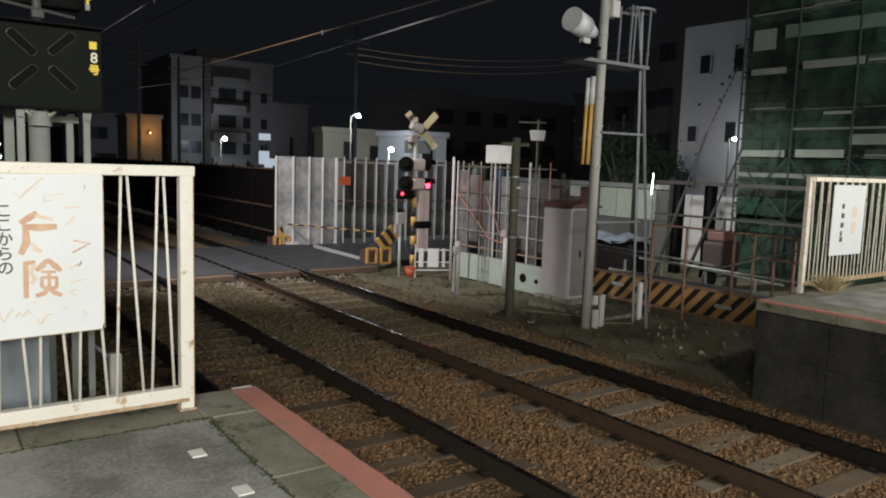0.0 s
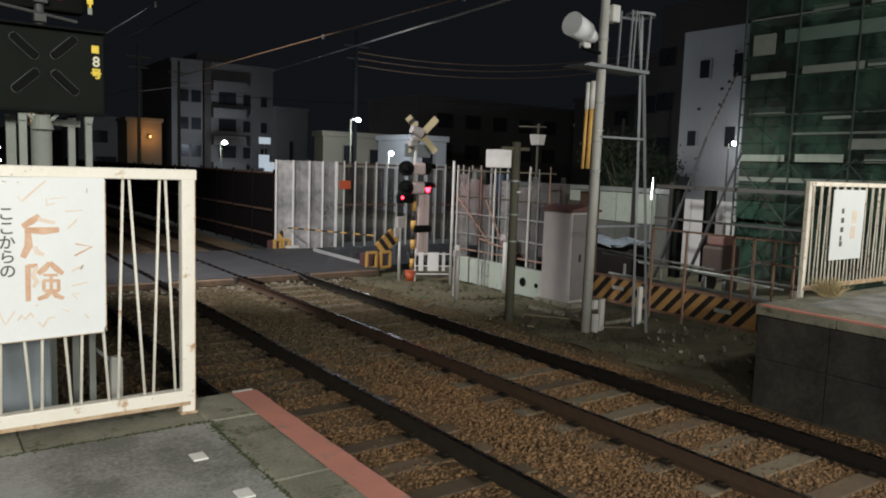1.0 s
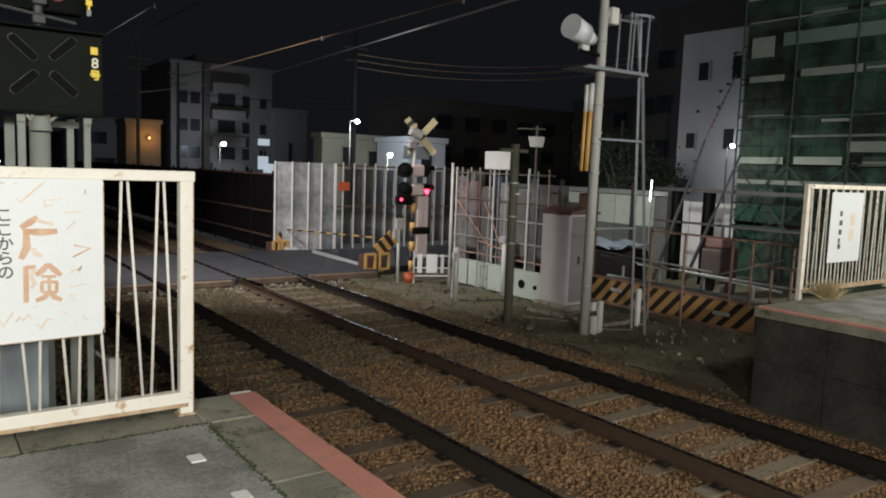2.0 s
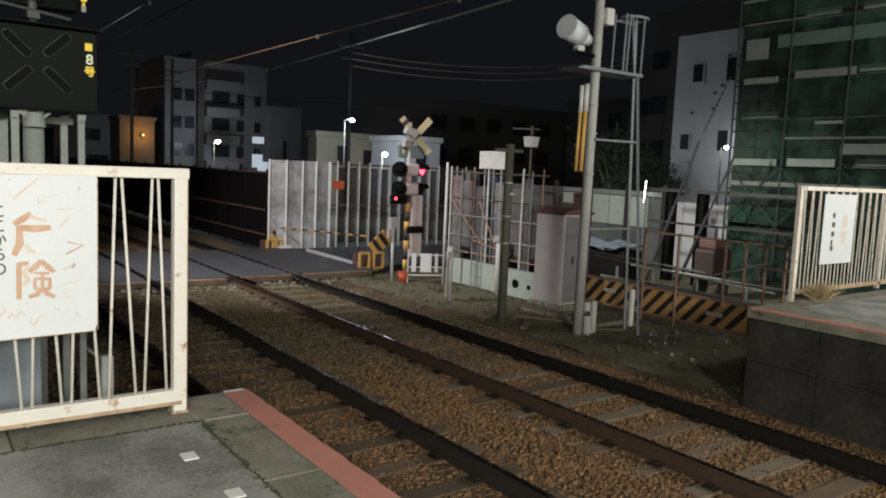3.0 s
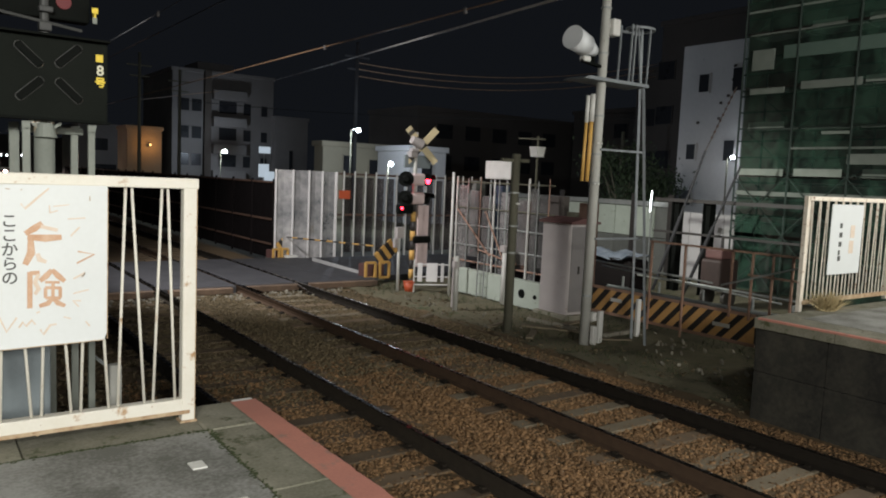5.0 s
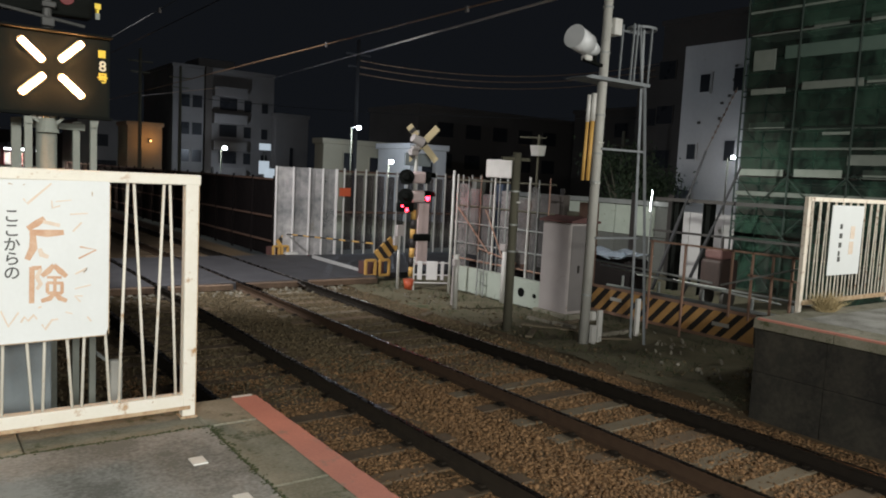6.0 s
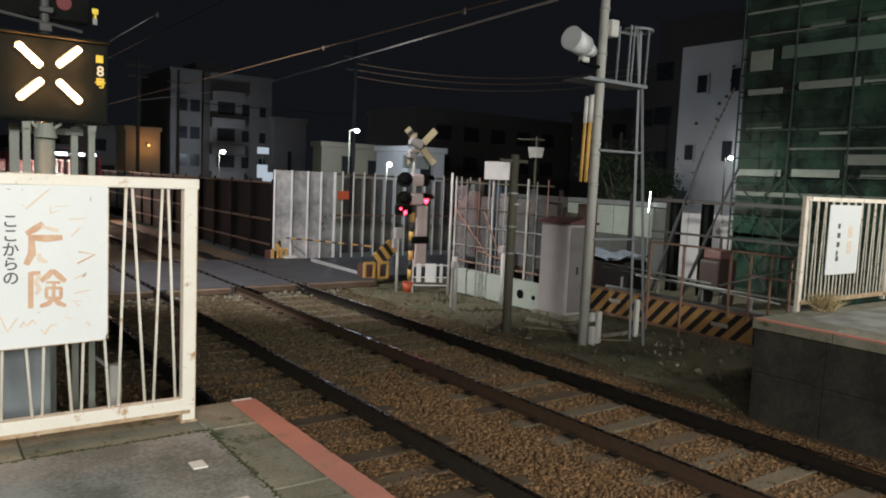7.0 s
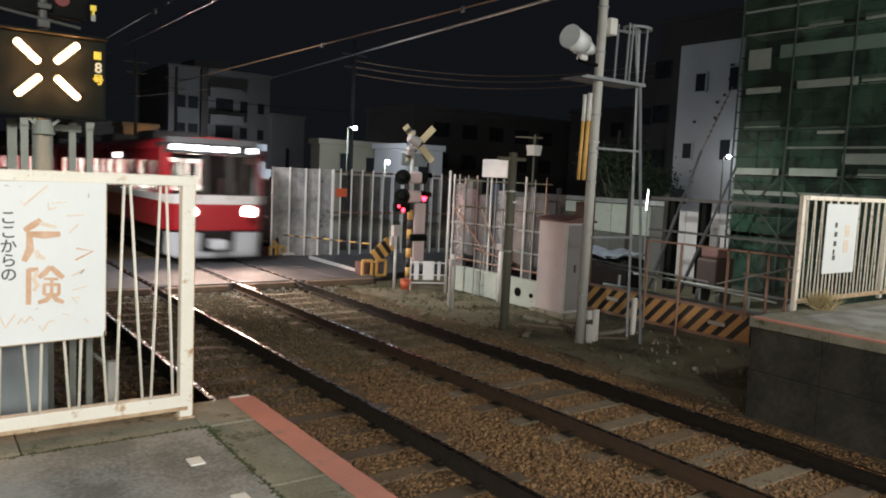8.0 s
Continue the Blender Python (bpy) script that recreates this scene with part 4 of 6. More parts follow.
# ---------------------------------------------------------------- cabinet, posts and small trackside things
def trackside():
    c = thing("relay_cabinet", "tall pale grey relay cabinet with a rusty sheet roof", "cabinet", 11.38, 11.33, -0.2)
    bm = B()
    box(bm, -0.36, 0.36, -0.42, 0.42, 0.12, 2.02, 0.01)
    part("body", bm, M_PINKGREY, c)
    bm = B()
    box(bm, -0.372, -0.361, -0.39, 0.39, 0.18, 1.97, 0.004)
    part("side_panel", bm, M_PINKGREY, c)
    # the cabinet's shaded side is put into the door's darker grey
    bm = B()
    box(bm, -0.33, 0.33, -0.44, -0.421, 0.18, 1.97, 0.006)
    d = part("door", bm, M_FACADE, c, "grey door, darker for the cabinet's shaded side")
    bm = B()
    box(bm, -0.13, -0.09, -0.47, -0.44, 0.98, 1.14, 0.006)
    part("handle", bm, M_BLACK, d, "black handle")
    bm = B()
    prism(bm, [(-0.43, 2.02), (0.43, 2.02), (0.43, 2.06), (0.0, 2.15), (-0.43, 2.06)], -0.50, 0.48)
    part("roof", bm, M_MAROON, c, "rusty maroon roof")
    bm = B()
    box(bm, -0.46, 0.46, -0.52, 0.5, -0.1, 0.12, 0.02)
    part("plinth", bm, M_KERB, c, "concrete plinth")

    def post(name, label, x, y, h, r, mat, cap=None, lean=0.0):
        t = thing(name, label, "post", x, y, -0.2)
        bm = B()
        rod(bm, (0, 0, 0), (lean, 0, h), r, r * 0.95, seg=14)
        part("shaft", bm, mat, t, smooth=True)
        if cap:
            bm = B()
            box(bm, lean - r * 1.5, lean + r * 1.5, -r * 1.6, r * 1.6, h - cap, h + 0.03, 0.012)
            part("cap", bm, M_PINKGREY, t)
        return t

    t = post("wooden_pole", "weathered dark wooden pole with a steel cap", 9.14, 10.57, 3.35, 0.085, M_OLIVE)
    bm = B()
    box(bm, -0.35, 0.30, -0.03, 0.03, 3.20, 3.26)
    part("cross_arm", bm, M_OLIVE, t)
    for z in (1.5, 2.0, 2.62):
        bm = B()
        rod(bm, (0, 0, z), (0, 0, z + 0.03), 0.1, seg=14)
        part("band", bm, M_GALV, t)
    bm = B()
    box(bm, -0.03, 0.05, -0.115, -0.09, 2.42, 2.45)
    part("reflector", bm, M_PATCH, t)
    t = post("marker_post", "grey post with a rusted bracket on top", 9.48, 12.72, 1.2, 0.055, M_GREYPOLE)
    bm = B()
    box(bm, -0.10, 0.05, -0.05, 0.05, 0.95, 1.1, 0.02)
    bar(bm, (-0.08, 0, 1.0), (-0.09, 0, 0.1), 0.03, 0.03)
    part("bracket", bm, M_PINKGREY, t, "pinkish worn bracket")
    t = post("fence_post", "slender white-painted steel post", 10.52, 14.4, 3.0, 0.03, M_WHITE)
    t = post("marker_post", "white post with a small pinkish box", 10.98, 12.92, 1.35, 0.06, M_WHITE, 0.12)
    t = post("marker_post", "slim pale post with a meter box", 9.64, 15.33, 1.6, 0.035, M_WHITE)
    bm = B()
    box(bm, -0.10, 0.10, -0.06, 0.06, 1.35, 1.62, 0.012)
    box(bm, -0.16, -0.06, -0.05, 0.03, 1.12, 1.34, 0.01)
    part("meter_box", bm, M_PINKGREY, t)
    t = thing("orange_bucket", "orange-red plastic bucket on the ground", "bucket", 9.92, 15.24, -0.18)
    bm = B()
    rod(bm, (0, 0, 0), (0, 0, 0.26), 0.10, 0.14, seg=18)
    part("bucket_body", bm, M_CONE, t, smooth=True)
    bm = B()
    rod(bm, (0, 0, 0.25), (0, 0, 0.275), 0.148, seg=18)
    part("rim", bm, M_CONE, t)
    # low white gate with panels beside the crossing signal
    g = thing("white_gate", "low white steel gate with pale panels", "gate", 10.36, 14.95, -0.2, rz=-25)
    for z in (0.22, 0.42, 0.72):
        bm = B()
        rod(bm, (-0.42, 0, z), (0.45, 0, z), 0.016, seg=8)
        part("rail", bm, M_POST, g)
    for x0, x1 in ((-0.34, -0.22), (-0.12, 0.16), (0.24, 0.32)):
        bm = B()
        box(bm, x0, x1, -0.03, -0.017, 0.3, 0.76, 0.006)
        part("panel", bm, M_POST, g, "pale bluish plate")
    for x in (-0.42, 0.45):
        bm = B()
        rod(bm, (x, 0, 0), (x, 0, 0.85), 0.02, seg=8)
        part("post", bm, M_WHITE, g)
    # low wall with pipe outlets
    w = thing("low_wall", "low pale green concrete wall with pipe outlets", "wall", 11.05, 0, -0.2, kind="structure")
    for y0, y1 in ((11.75, 12.88), (12.90, 14.75)):
        bm = B()
        box(bm, 0, 0.16, y0, y1, 0.05, 0.66, 0.015)
        part("wall_panel", bm, M_GREENWHITE, w)
    for y, z, r in ((12.36, 0.36, 0.1), (11.92, 0.34, 0.05)):
        bm = B()
        rod(bm, (-0.02, y, z), (0.03, y, z), r, seg=18)
        part("pipe_outlet", bm, M_HOUSING, w)
    bm = B()
    for yy in (13.62, 13.86):
        rod(bm, (-0.05, yy, 0.0), (-0.05, yy, 1.1), 0.014, seg=8)
    for z in (0.15, 0.4, 0.65, 0.9):
        rod(bm, (-0.05, 13.62, z), (-0.05, 13.86, z), 0.01, seg=8)
    la = thing("short_ladder", "short grey steel ladder against a low wall", "ladder")
    part("ladder_frame", bm, M_GALV, la).matrix_basis = pose(11.0, 0, -0.2)
    # planks lying on the verge
    for x, y, a, ln in ((9.15, 10.9, 22, 0.55), (9.2, 9.95, 40, 0.75), (9.9, 10.2, -55, 1.1), (10.6, 10.4, 14, 0.9), (8.4, 12.2, 30, 0.4), (10.3, 9.0, -30, 0.7)):
        bm = B()
        box(bm, -ln / 2, ln / 2, -0.06, 0.06, 0, 0.03, 0.004)
        t = solid("plank", bm, M_CSLEEPER, "pale weathered plank lying on the soil", "plank", "loose planks")
        t.matrix_basis = pose(x, y, -0.14, 0, 0, a)
    # worn concrete edging, broken into short lengths
    for k, (xa, ya, xb, yb) in enumerate(((10.17, 11.16, 10.30, 10.62), (10.31, 10.55, 10.42, 10.02), (10.40, 9.32, 10.85, 9.36), (10.90, 9.33, 11.29, 9.40))):
        bm = B()
        ln = math.hypot(xb - xa, yb - ya)
        box(bm, -ln / 2, ln / 2, -0.045, 0.045, 0, 0.07, 0.012)
        t = solid("edging_stone", bm, M_PALERUBBLE, "worn pale concrete edging stone sunk in the soil", "kerb", "edging stones")
        t.matrix_basis = pose((xa + xb) / 2, (ya + yb) / 2, -0.17, 0, 2 - k, math.degrees(math.atan2(yb - ya, xb - xa)))
    rng = random.Random(4)
    bm = B()
    for k in range(2600):
        x, y = rng.uniform(8.9, 12.5), rng.uniform(5.4, 16.8)
        if noise.noise(Vector((x * 0.9, y * 0.9, 0))) < -0.05:
            continue
        z = -0.17
        rod(bm, (x, y, z), (x + rng.gauss(0, 0.05), y + rng.gauss(0, 0.05), z + rng.uniform(0.03, 0.12)), 0.006, 0.001, seg=3)
    solid("weeds", bm, M_WEED, "sparse low weeds on the verge", "weeds", kind="stuff")
    bm = B()
    for k in range(38):
        x, y = rng.uniform(9.6, 11.5), rng.uniform(5.8, 8.5)
        bmesh.ops.create_icosphere(bm, subdivisions=1, radius=rng.uniform(0.02, 0.06), matrix=pose(x, y, -0.13, rng.uniform(0, 90), rng.uniform(0, 90), 0) @ Matrix.Diagonal((1.3, 0.8, 0.6, 1)))
    for k in range(260):
        x, y = rng.uniform(1.0, 8.6), 16.2 - abs(rng.gauss(0, 0.32))
        bmesh.ops.create_icosphere(bm, subdivisions=1, radius=rng.uniform(0.02, 0.05), matrix=pose(x, y, -0.165, rng.uniform(0, 90), rng.uniform(0, 90), 0) @ Matrix.Diagonal((1.3, 0.8, 0.6, 1)))
    for k in range(60):
        x, y = rng.uniform(8.9, 11.6), rng.uniform(7.5, 14.5)
        bmesh.ops.create_icosphere(bm, subdivisions=1, radius=rng.uniform(0.015, 0.045), matrix=pose(x, y, -0.14, rng.uniform(0, 90), rng.uniform(0, 90), 0) @ Matrix.Diagonal((1.4, 0.8, 0.5, 1)))
    solid("rubble", bm, M_PALERUBBLE, "pale rubble stones scattered on the soil", "rubble", kind="stuff")


trackside()


# ---------------------------------------------------------------- crossing signal and barrier
def crossing_signal():
    s = thing("crossing_light", "level crossing warning light with crossbuck and striped mast", "crossing signal", 10.2, 15.6, -0.15)
    bm = B()
    rod(bm, (0, 0, 0), (0, 0, 3.9), 0.05, seg=16)
    mast = part("mast", bm, M_GREYPOLE, s, smooth=True)
    for i in range(9):
        bm = B()
        rod(bm, (0, 0, 0.25 + i * 0.24), (0, 0, 0.25 + (i + 1) * 0.24), 0.066, seg=16)
        part("stripe_band", bm, M_BLACK if i % 2 else M_YELLOW, mast, "black band" if i % 2 else "yellow band", True)
    bm = B()
    box(bm, 0.08, 0.40, -0.10, -0.02, 0.55, 2.10, 0.01)
    part("back_panel", bm, M_PINKCASE, s, "pale equipment panel with red lamplight in its colour")
    bm = B()
    box(bm, -0.08, 0.42, -0.22, -0.10, 1.16, 1.34, 0.05)
    part("bell", bm, M_HOUSING, s, "dark alarm bell unit")
    # crossbuck: two yellow-black boards
    for a in (42, -42):
        bm = B()
        m = pose(0.12, -0.08, 3.58, 0, 0, -16) @ pose(0, 0, 0, 0, a, 0)
        box(bm, -0.085, 0.085, -0.012, 0.012, -0.56, 0.56, 0.004, m)
        cb = part("crossbuck_board", bm, M_CBUCK, s, "faded yellow crossbuck board")
        for z in ((-0.46, -0.24, 0.0) if a > 0 else (0.36, 0.14, -0.08)):
            bm = B()
            box(bm, -0.087, 0.087, -0.016, -0.013, z, z + 0.1, 0, m)
            part("black_stripe", bm, M_BLACK, cb)
    bm = B()
    rod(bm, (-0.22, -0.14, 3.70), (0.06, -0.16, 3.60), 0.10, 0.13, seg=16)
    box(bm, -0.24, -0.02, -0.2, -0.08, 3.40, 3.50, 0.03)
    box(bm, -0.22, 0.0, -0.12, 0.06, 3.28, 3.42, 0.03)
    part("loudspeaker", bm, M_PINKGREY, s, "pale loudspeaker")
    bm = B()
    box(bm, -0.32, 0.46, 0.0, 0.06, 3.02, 3.34, 0.02)
    part("sign_box", bm, M_BLUEGREY, s, "pale sign box")
    for z, name in ((2.74, "upper"), (2.27, "lower")):
        bm = B()
        box(bm, -0.3, 0.36, -0.03, 0.03, z - 0.035, z + 0.035, 0.01)
        box(bm, -0.12, 0.26, -0.13, 0.05, z - 0.15, z + 0.15, 0.06)
        part("lamp_arm", bm, M_PINKCASE, s, "pale lamp arm casing with red lamplight in its colour")
        for x, ang in ((-0.28, 150), (0.36, 24)):
            m = pose(x, -0.04, z, 0, 0, ang)
            bm = B()
            rod(bm, m @ Vector((0, 0.0, 0)), m @ Vector((0, 0.10, 0)), 0.19 if x < 0 else 0.15, seg=28)
            rod(bm, m @ Vector((0, 0.10, 0)), m @ Vector((0, 0.2, 0)), 0.11, 0.06, seg=20)
            head = part("lamp_head", bm, M_HOUSING, s, "round black lamp head")
            bm = B()
            n = 14
            for k in range(n):
                a0, a1 = math.pi * (0.02 + 0.96 * k / n), math.pi * (0.02 + 0.96 * (k + 1) / n)
                q = [m @ Vector((0.135 * math.cos(a), y, 0.135 * math.sin(a))) for a in (a0, a1) for y in (0.0, -0.17)]
                v = [bm.verts.new(p) for p in q]
                bm.faces.new((v[0], v[1], v[3], v[2]))
            bmesh.ops.solidify(bm, geom=bm.faces, thickness=0.006)
            part("hood", bm, M_HOUSING, head)
            bm = B()
            rod(bm, (0, -0.02, 0), (0, 0.02, 0), 0.118, seg=24)
            bm.normal_update()
            for f in bm.faces:
                f.material_index = 1 if f.normal.y < -0.5 else 0
            ob = part("red_lens", bm, [M_HOUSING, G_RED], head, "red flashing lens")
            rest = m @ pose(0, 0, 0)
            ob.matrix_basis = rest
            up = name == "upper"
            FLIPS.append((ob, rest, "z", [0.07 + 0.6 * k for k in range(14)], not up))
    # train direction indicator: two small red lamps in a dark box
    bm = B()
    box(bm, -0.48, -0.02, -0.05, 0.08, 1.88, 2.10, 0.015)
    d = part("direction_box", bm, M_HOUSING, s, "dark train direction indicator")
    for i, (x, z) in enumerate(((-0.385, 2.02), (-0.25, 1.93))):
        bm = B()
        rod(bm, (0, -0.018, 0), (0, 0.018, 0), 0.035 if i == 0 else 0.05, seg=16)
        bm.normal_update()
        for f in bm.faces:
            f.material_index = 1 if f.normal.y < -0.5 else 0
        ob = part("arrow_lamp", bm, [M_HOUSING, G_RED], d, "small red direction lamp")
        ob.matrix_basis = pose(x, -0.05, z)
        if i:
            FLIPS.append((ob, pose(x, -0.05, z), "z", (5.2,), False))


crossing_signal()


def barrier(x, y, rz, label, size=1.0):
    b = thing("barrier_machine", label, "crossing barrier", x, y, -0.12, "barrier machines", rz)
    bm = B()
    box(bm, -0.28 * size, 0.3 * size, -0.16, 0.2, 0.08, 0.45 * size, 0.02)
    part("body", bm, M_MAROON, b, "dark rusty machine body")
    bm = B()
    for x0 in (-0.3, 0.12):
        for (xa, za), (xb, zb) in (((x0, 0.1), (x0, 0.5)), ((x0, 0.5), (x0 + 0.28, 0.5)), ((x0 + 0.28, 0.5), (x0 + 0.28, 0.1)), ((x0, 0.1), (x0 + 0.28, 0.1))):
            bar(bm, (xa * size, -0.24, za * size), (xb * size, -0.24, zb * size), 0.06, 0.06)
    part("guard_frame", bm, M_YELLOW, b, "yellow guard frame")
    for i in range(5):
        bm = B()
        v = pose(0.36 * size, -0.12, 0.74 * size, 0, 50, 0)
        box(bm, -0.2, 0.2, -0.03, 0.03, -0.3 + i * 0.125, -0.3 + i * 0.125 + 0.122, 0.004, v)
        part("weight_stripe", bm, M_BLACK if i % 2 else M_YELLOW, b, "black stripe" if i % 2 else "yellow stripe")
    bm = B()
    box(bm, -0.2, 0.3, -0.22, 0.22, 0.0, 0.1, 0.02)
    part("foot", bm, M_KERB, b, "concrete foot")
    return b


machine = barrier(9.85, 17.0, 0, "yellow barrier machine with a black and yellow counterweight")
barrier(9.15, 21.75, 10, "small yellow and black barrier machine at a hoarding", 0.75)
arm = B()
rod(arm, (0.1, 0.1, 0.9), (-0.4, 4.55, 0.74), 0.018, seg=10)
arm = part("barrier_arm", arm, M_YELLOW, machine, "lowered black and yellow barrier arm")
a0, a1 = Vector((0.1, 0.1, 0.9)), Vector((-0.4, 4.55, 0.74))
for i in range(14):
    bm = B()
    rod(bm, a0.lerp(a1, i / 14), a0.lerp(a1, (i + 1) / 14), 0.022, seg=10)
    part("arm_stripe", bm, M_BLACK if i % 2 else M_YELLOW, arm, "black stripe" if i % 2 else "yellow stripe")


# ---------------------------------------------------------------- hoardings and site fences
def hoardings():
    h = thing("steel_hoarding", "clear plastic site hoarding with reflections in its colour and white posts", "hoarding", kind="structure")
    xs = [9.05, 9.62, 10.16, 10.62, 11.1]
    for a, b in zip(xs, xs[1:]):
        bm = B()
        mid = (a + b) / 2
        prism(bm, [(a + 0.02, 21.60), (mid, 21.63), (b - 0.02, 21.60), (b - 0.02, 21.62), (mid, 21.65), (a + 0.02, 21.62)], -0.05, 2.70, "z")
        part("panel", bm, M_HOARD, h)
    for i, x in enumerate(xs):
        bm = B()
        w = 0.04 if i == 4 else 0.024
        box(bm, x - w, x + w, 21.55, 21.60, -0.1, 2.71, 0.004)
        part("post", bm, M_POST, h, "white post")
    bm = B()
    box(bm, 9.35, 9.75, 21.35, 21.58, -0.1, 0.06, 0.02)
    part("foot_block", bm, M_WHITE, h, "white ballast block")
    f = thing("slat_fence", "dark site fence with pale upright slats and a rusty top rail", "fence", kind="structure")
    for z in (2.62, 1.3):
        bm = B()
        box(bm, 11.1, 17.0, 21.56, 21.6, z, z + 0.06)
        part("rail", bm, M_DARKRAIL, f, "dark rust-red rail")
    x = 11.35
    while x < 17.0:
        bm = B()
        box(bm, x - 0.015, x + 0.015, 21.5, 21.55, -0.1, 2.75)
        part("slat", bm, M_WHITE, f)
        bm = B()
        box(bm, x + 0.03, x + 0.36, 21.62, 21.64, 0.1, 2.55)
        part("panel", bm, M_SMOKED, f)
        x += 0.4
    bm = B()
    box(bm, 11.15, 11.55, 21.44, 21.47, 1.85, 2.12, 0.005)
    s = thing("notice_board", "small faded red notice board on a fence", "sign")
    part("plate", bm, M_CONE, s)
    d = thing("trackside_fence", "dark brown panel fence beyond the level crossing", "fence", kind="structure")
    y = 22.0
    while y < 60:
        bm = B()
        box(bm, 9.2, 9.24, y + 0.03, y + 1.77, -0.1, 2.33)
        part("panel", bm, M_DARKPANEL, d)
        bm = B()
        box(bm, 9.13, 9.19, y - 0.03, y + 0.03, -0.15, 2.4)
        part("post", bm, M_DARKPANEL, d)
        y += 1.8
    for z in (1.13, 0.35, 2.3):
        bm = B()
        box(bm, 9.14, 9.18, 22, 60, z - 0.03, z + 0.03)
        part("rail", bm, M_DARKRAIL, d, "dark rust-brown rail")
    # a low dark wall added for darkness across the line beyond the crossing
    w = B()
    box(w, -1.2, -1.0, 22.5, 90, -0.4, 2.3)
    solid("wall_west", w, M_DARKPANEL, "dark wall added along the line", kind="structure")


hoardings()


M_PALEBLUE = shade("pale_glint_sheet", (0.22, 0.25, 0.29), (0.05, 0.06, 0.085), 0.35, scale=3, fine=20, bump=0.6)
G_TUBE = glow("site_tube_light", (0.92, 0.97, 1.0), 18)
M_RUSTORANGE = shade("rusty_orange_paint", (0.03, 0.015, 0.011), (0.014, 0.009, 0.008), 0.7, scale=4)


def site_fence():
    """The see-through fence beside the verge with scaffold tubes and panels behind."""
    f = thing("site_fence", "tall see-through site fence with pale posts and rusty rails", "fence")
    ys = [15.2, 14.75, 14.25, 13.72, 13.55, 13.05, 12.5, 12.2, 11.85]
    for i, y in enumerate(ys):
        bm = B()
        w = (0.02, 0.013, 0.011)[i % 3]
        box(bm, 11.25 - w, 11.25 + w, y - w, y + w, -0.2, 2.72 - 0.05 * (i % 2), 0.004)
        part("post", bm, (M_WHITE, M_GALV, M_ORRAIL)[i % 3], f)
    for z, mat in ((2.58, M_OLIVE), (1.95, M_OLIVE), (1.52, M_GALV), (1.02, M_GALV), (0.62, M_ORRAIL)):
        bm = B()
        rod(bm, (11.27, 11.7, z), (11.27, 15.3, z), 0.02, seg=8)
        part("rail", bm, mat, f)
    for a, b in (((11.2, 15.1, 1.9), (11.2, 13.75, 0.85)), ((11.22, 14.0, 1.9), (11.22, 13.2, 0.7)), ((11.22, 14.2, 0.95), (11.22, 12.8, 0.75))):
        bm = B()
        rod(bm, a, b, 0.018, seg=8)
        part("brace", bm, M_ORRAIL, f, "rusty diagonal brace")
    for i, (ya, yb) in enumerate(zip(ys, ys[1:])):
        if ya - yb > 0.2:
            bm = B()
            box(bm, 11.29, 11.30, yb + 0.02, ya - 0.02, 0.75 if i % 2 else 0.2, 2.5 - 0.12 * (i % 3))
            part("clear_panel", bm, M_CLEAR, f, "mottled see-through panel")
    p = thing("stacked_boards", "patchy grey boards stacked behind a site fence", "boards")
    y, i = 15.6, 0
    rng = random.Random(8)
    while y > 11.4:
        w = rng.uniform(0.28, 0.55)
        bm = B()
        z1 = rng.uniform(1.9, 2.65)
        box(bm, 12.0 + rng.uniform(-0.15, 0.15), 12.05 + 0.15, y - w + 0.02, y, rng.choice((-0.2, 0.4, 0.9)), z1, 0.006)
        part("board", bm, rng.choice((M_MESHPANEL, M_DARKRAIL, M_DARKPANEL, M_FACADE2, M_MESHPANEL, M_OLIVE, M_BLUESHEET)), p)
        y -= w
    for y, z0, h in ((14.2, 0.5, 0.14), (13.1, 0.5, 0.14), (12.5, 0.5, 0.14)):
        bm = lumpy(11.45, 11.8, y - 0.35, y + 0.35, 0.07, z0 + h / 2, 0.12, y)
        bmesh.ops.solidify(bm, geom=bm.faces, thickness=0.02)
        b = solid("blue_sheet", bm, M_BLUESHEET, "crumpled dark blue tarpaulin over stacked material", "tarpaulin", smooth=True)
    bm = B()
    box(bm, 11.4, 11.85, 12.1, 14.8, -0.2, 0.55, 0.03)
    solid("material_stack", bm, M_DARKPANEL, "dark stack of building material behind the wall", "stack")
    s = thing("white_signboard", "blank off-white rounded signboard on a steel post", "sign", 11.25, 13.62, -0.2)
    bm = B()
    box(bm, -0.03, 0.02, -0.47, 0.47, 2.88, 3.31, 0.024)
    part("board", bm, M_WHITE, s)
    for y in (-0.3, 0.3):
        bm = B()
        rod(bm, (0.04, y, 0), (0.04, y, 3.25), 0.025, seg=8)
        part("post", bm, M_GALV, s)
    l = thing("site_lamp", "small pale floodlight on a steel arm", "lamp", 11.6, 12.7, -0.2)
    bm = B()
    prism(bm, [(-0.14, 3.65), (0.14, 3.65), (0.09, 3.42), (-0.09, 3.42)], -0.12, 0.12)
    part("shade", bm, M_WHITE, l)
    bm = B()
    rod(bm, (0.1, 0.1, 0), (0.1, 0.1, 3.9), 0.025, seg=8)
    rod(bm, (0.1, -0.15, 3.82), (0.1, 0.75, 3.86), 0.02, seg=8)
    part("arm", bm, M_OLIVE, l)
    # striped board along the foot of the site
    b = thing("striped_board", "orange and black striped hazard board along the ground", "barrier")
    bm = B()
    box(bm, 11.9, 11.94, 7.2, 11.05, -0.05, 0.50, 0.004)
    part("board", bm, M_BLACK, b)
    y = 7.24
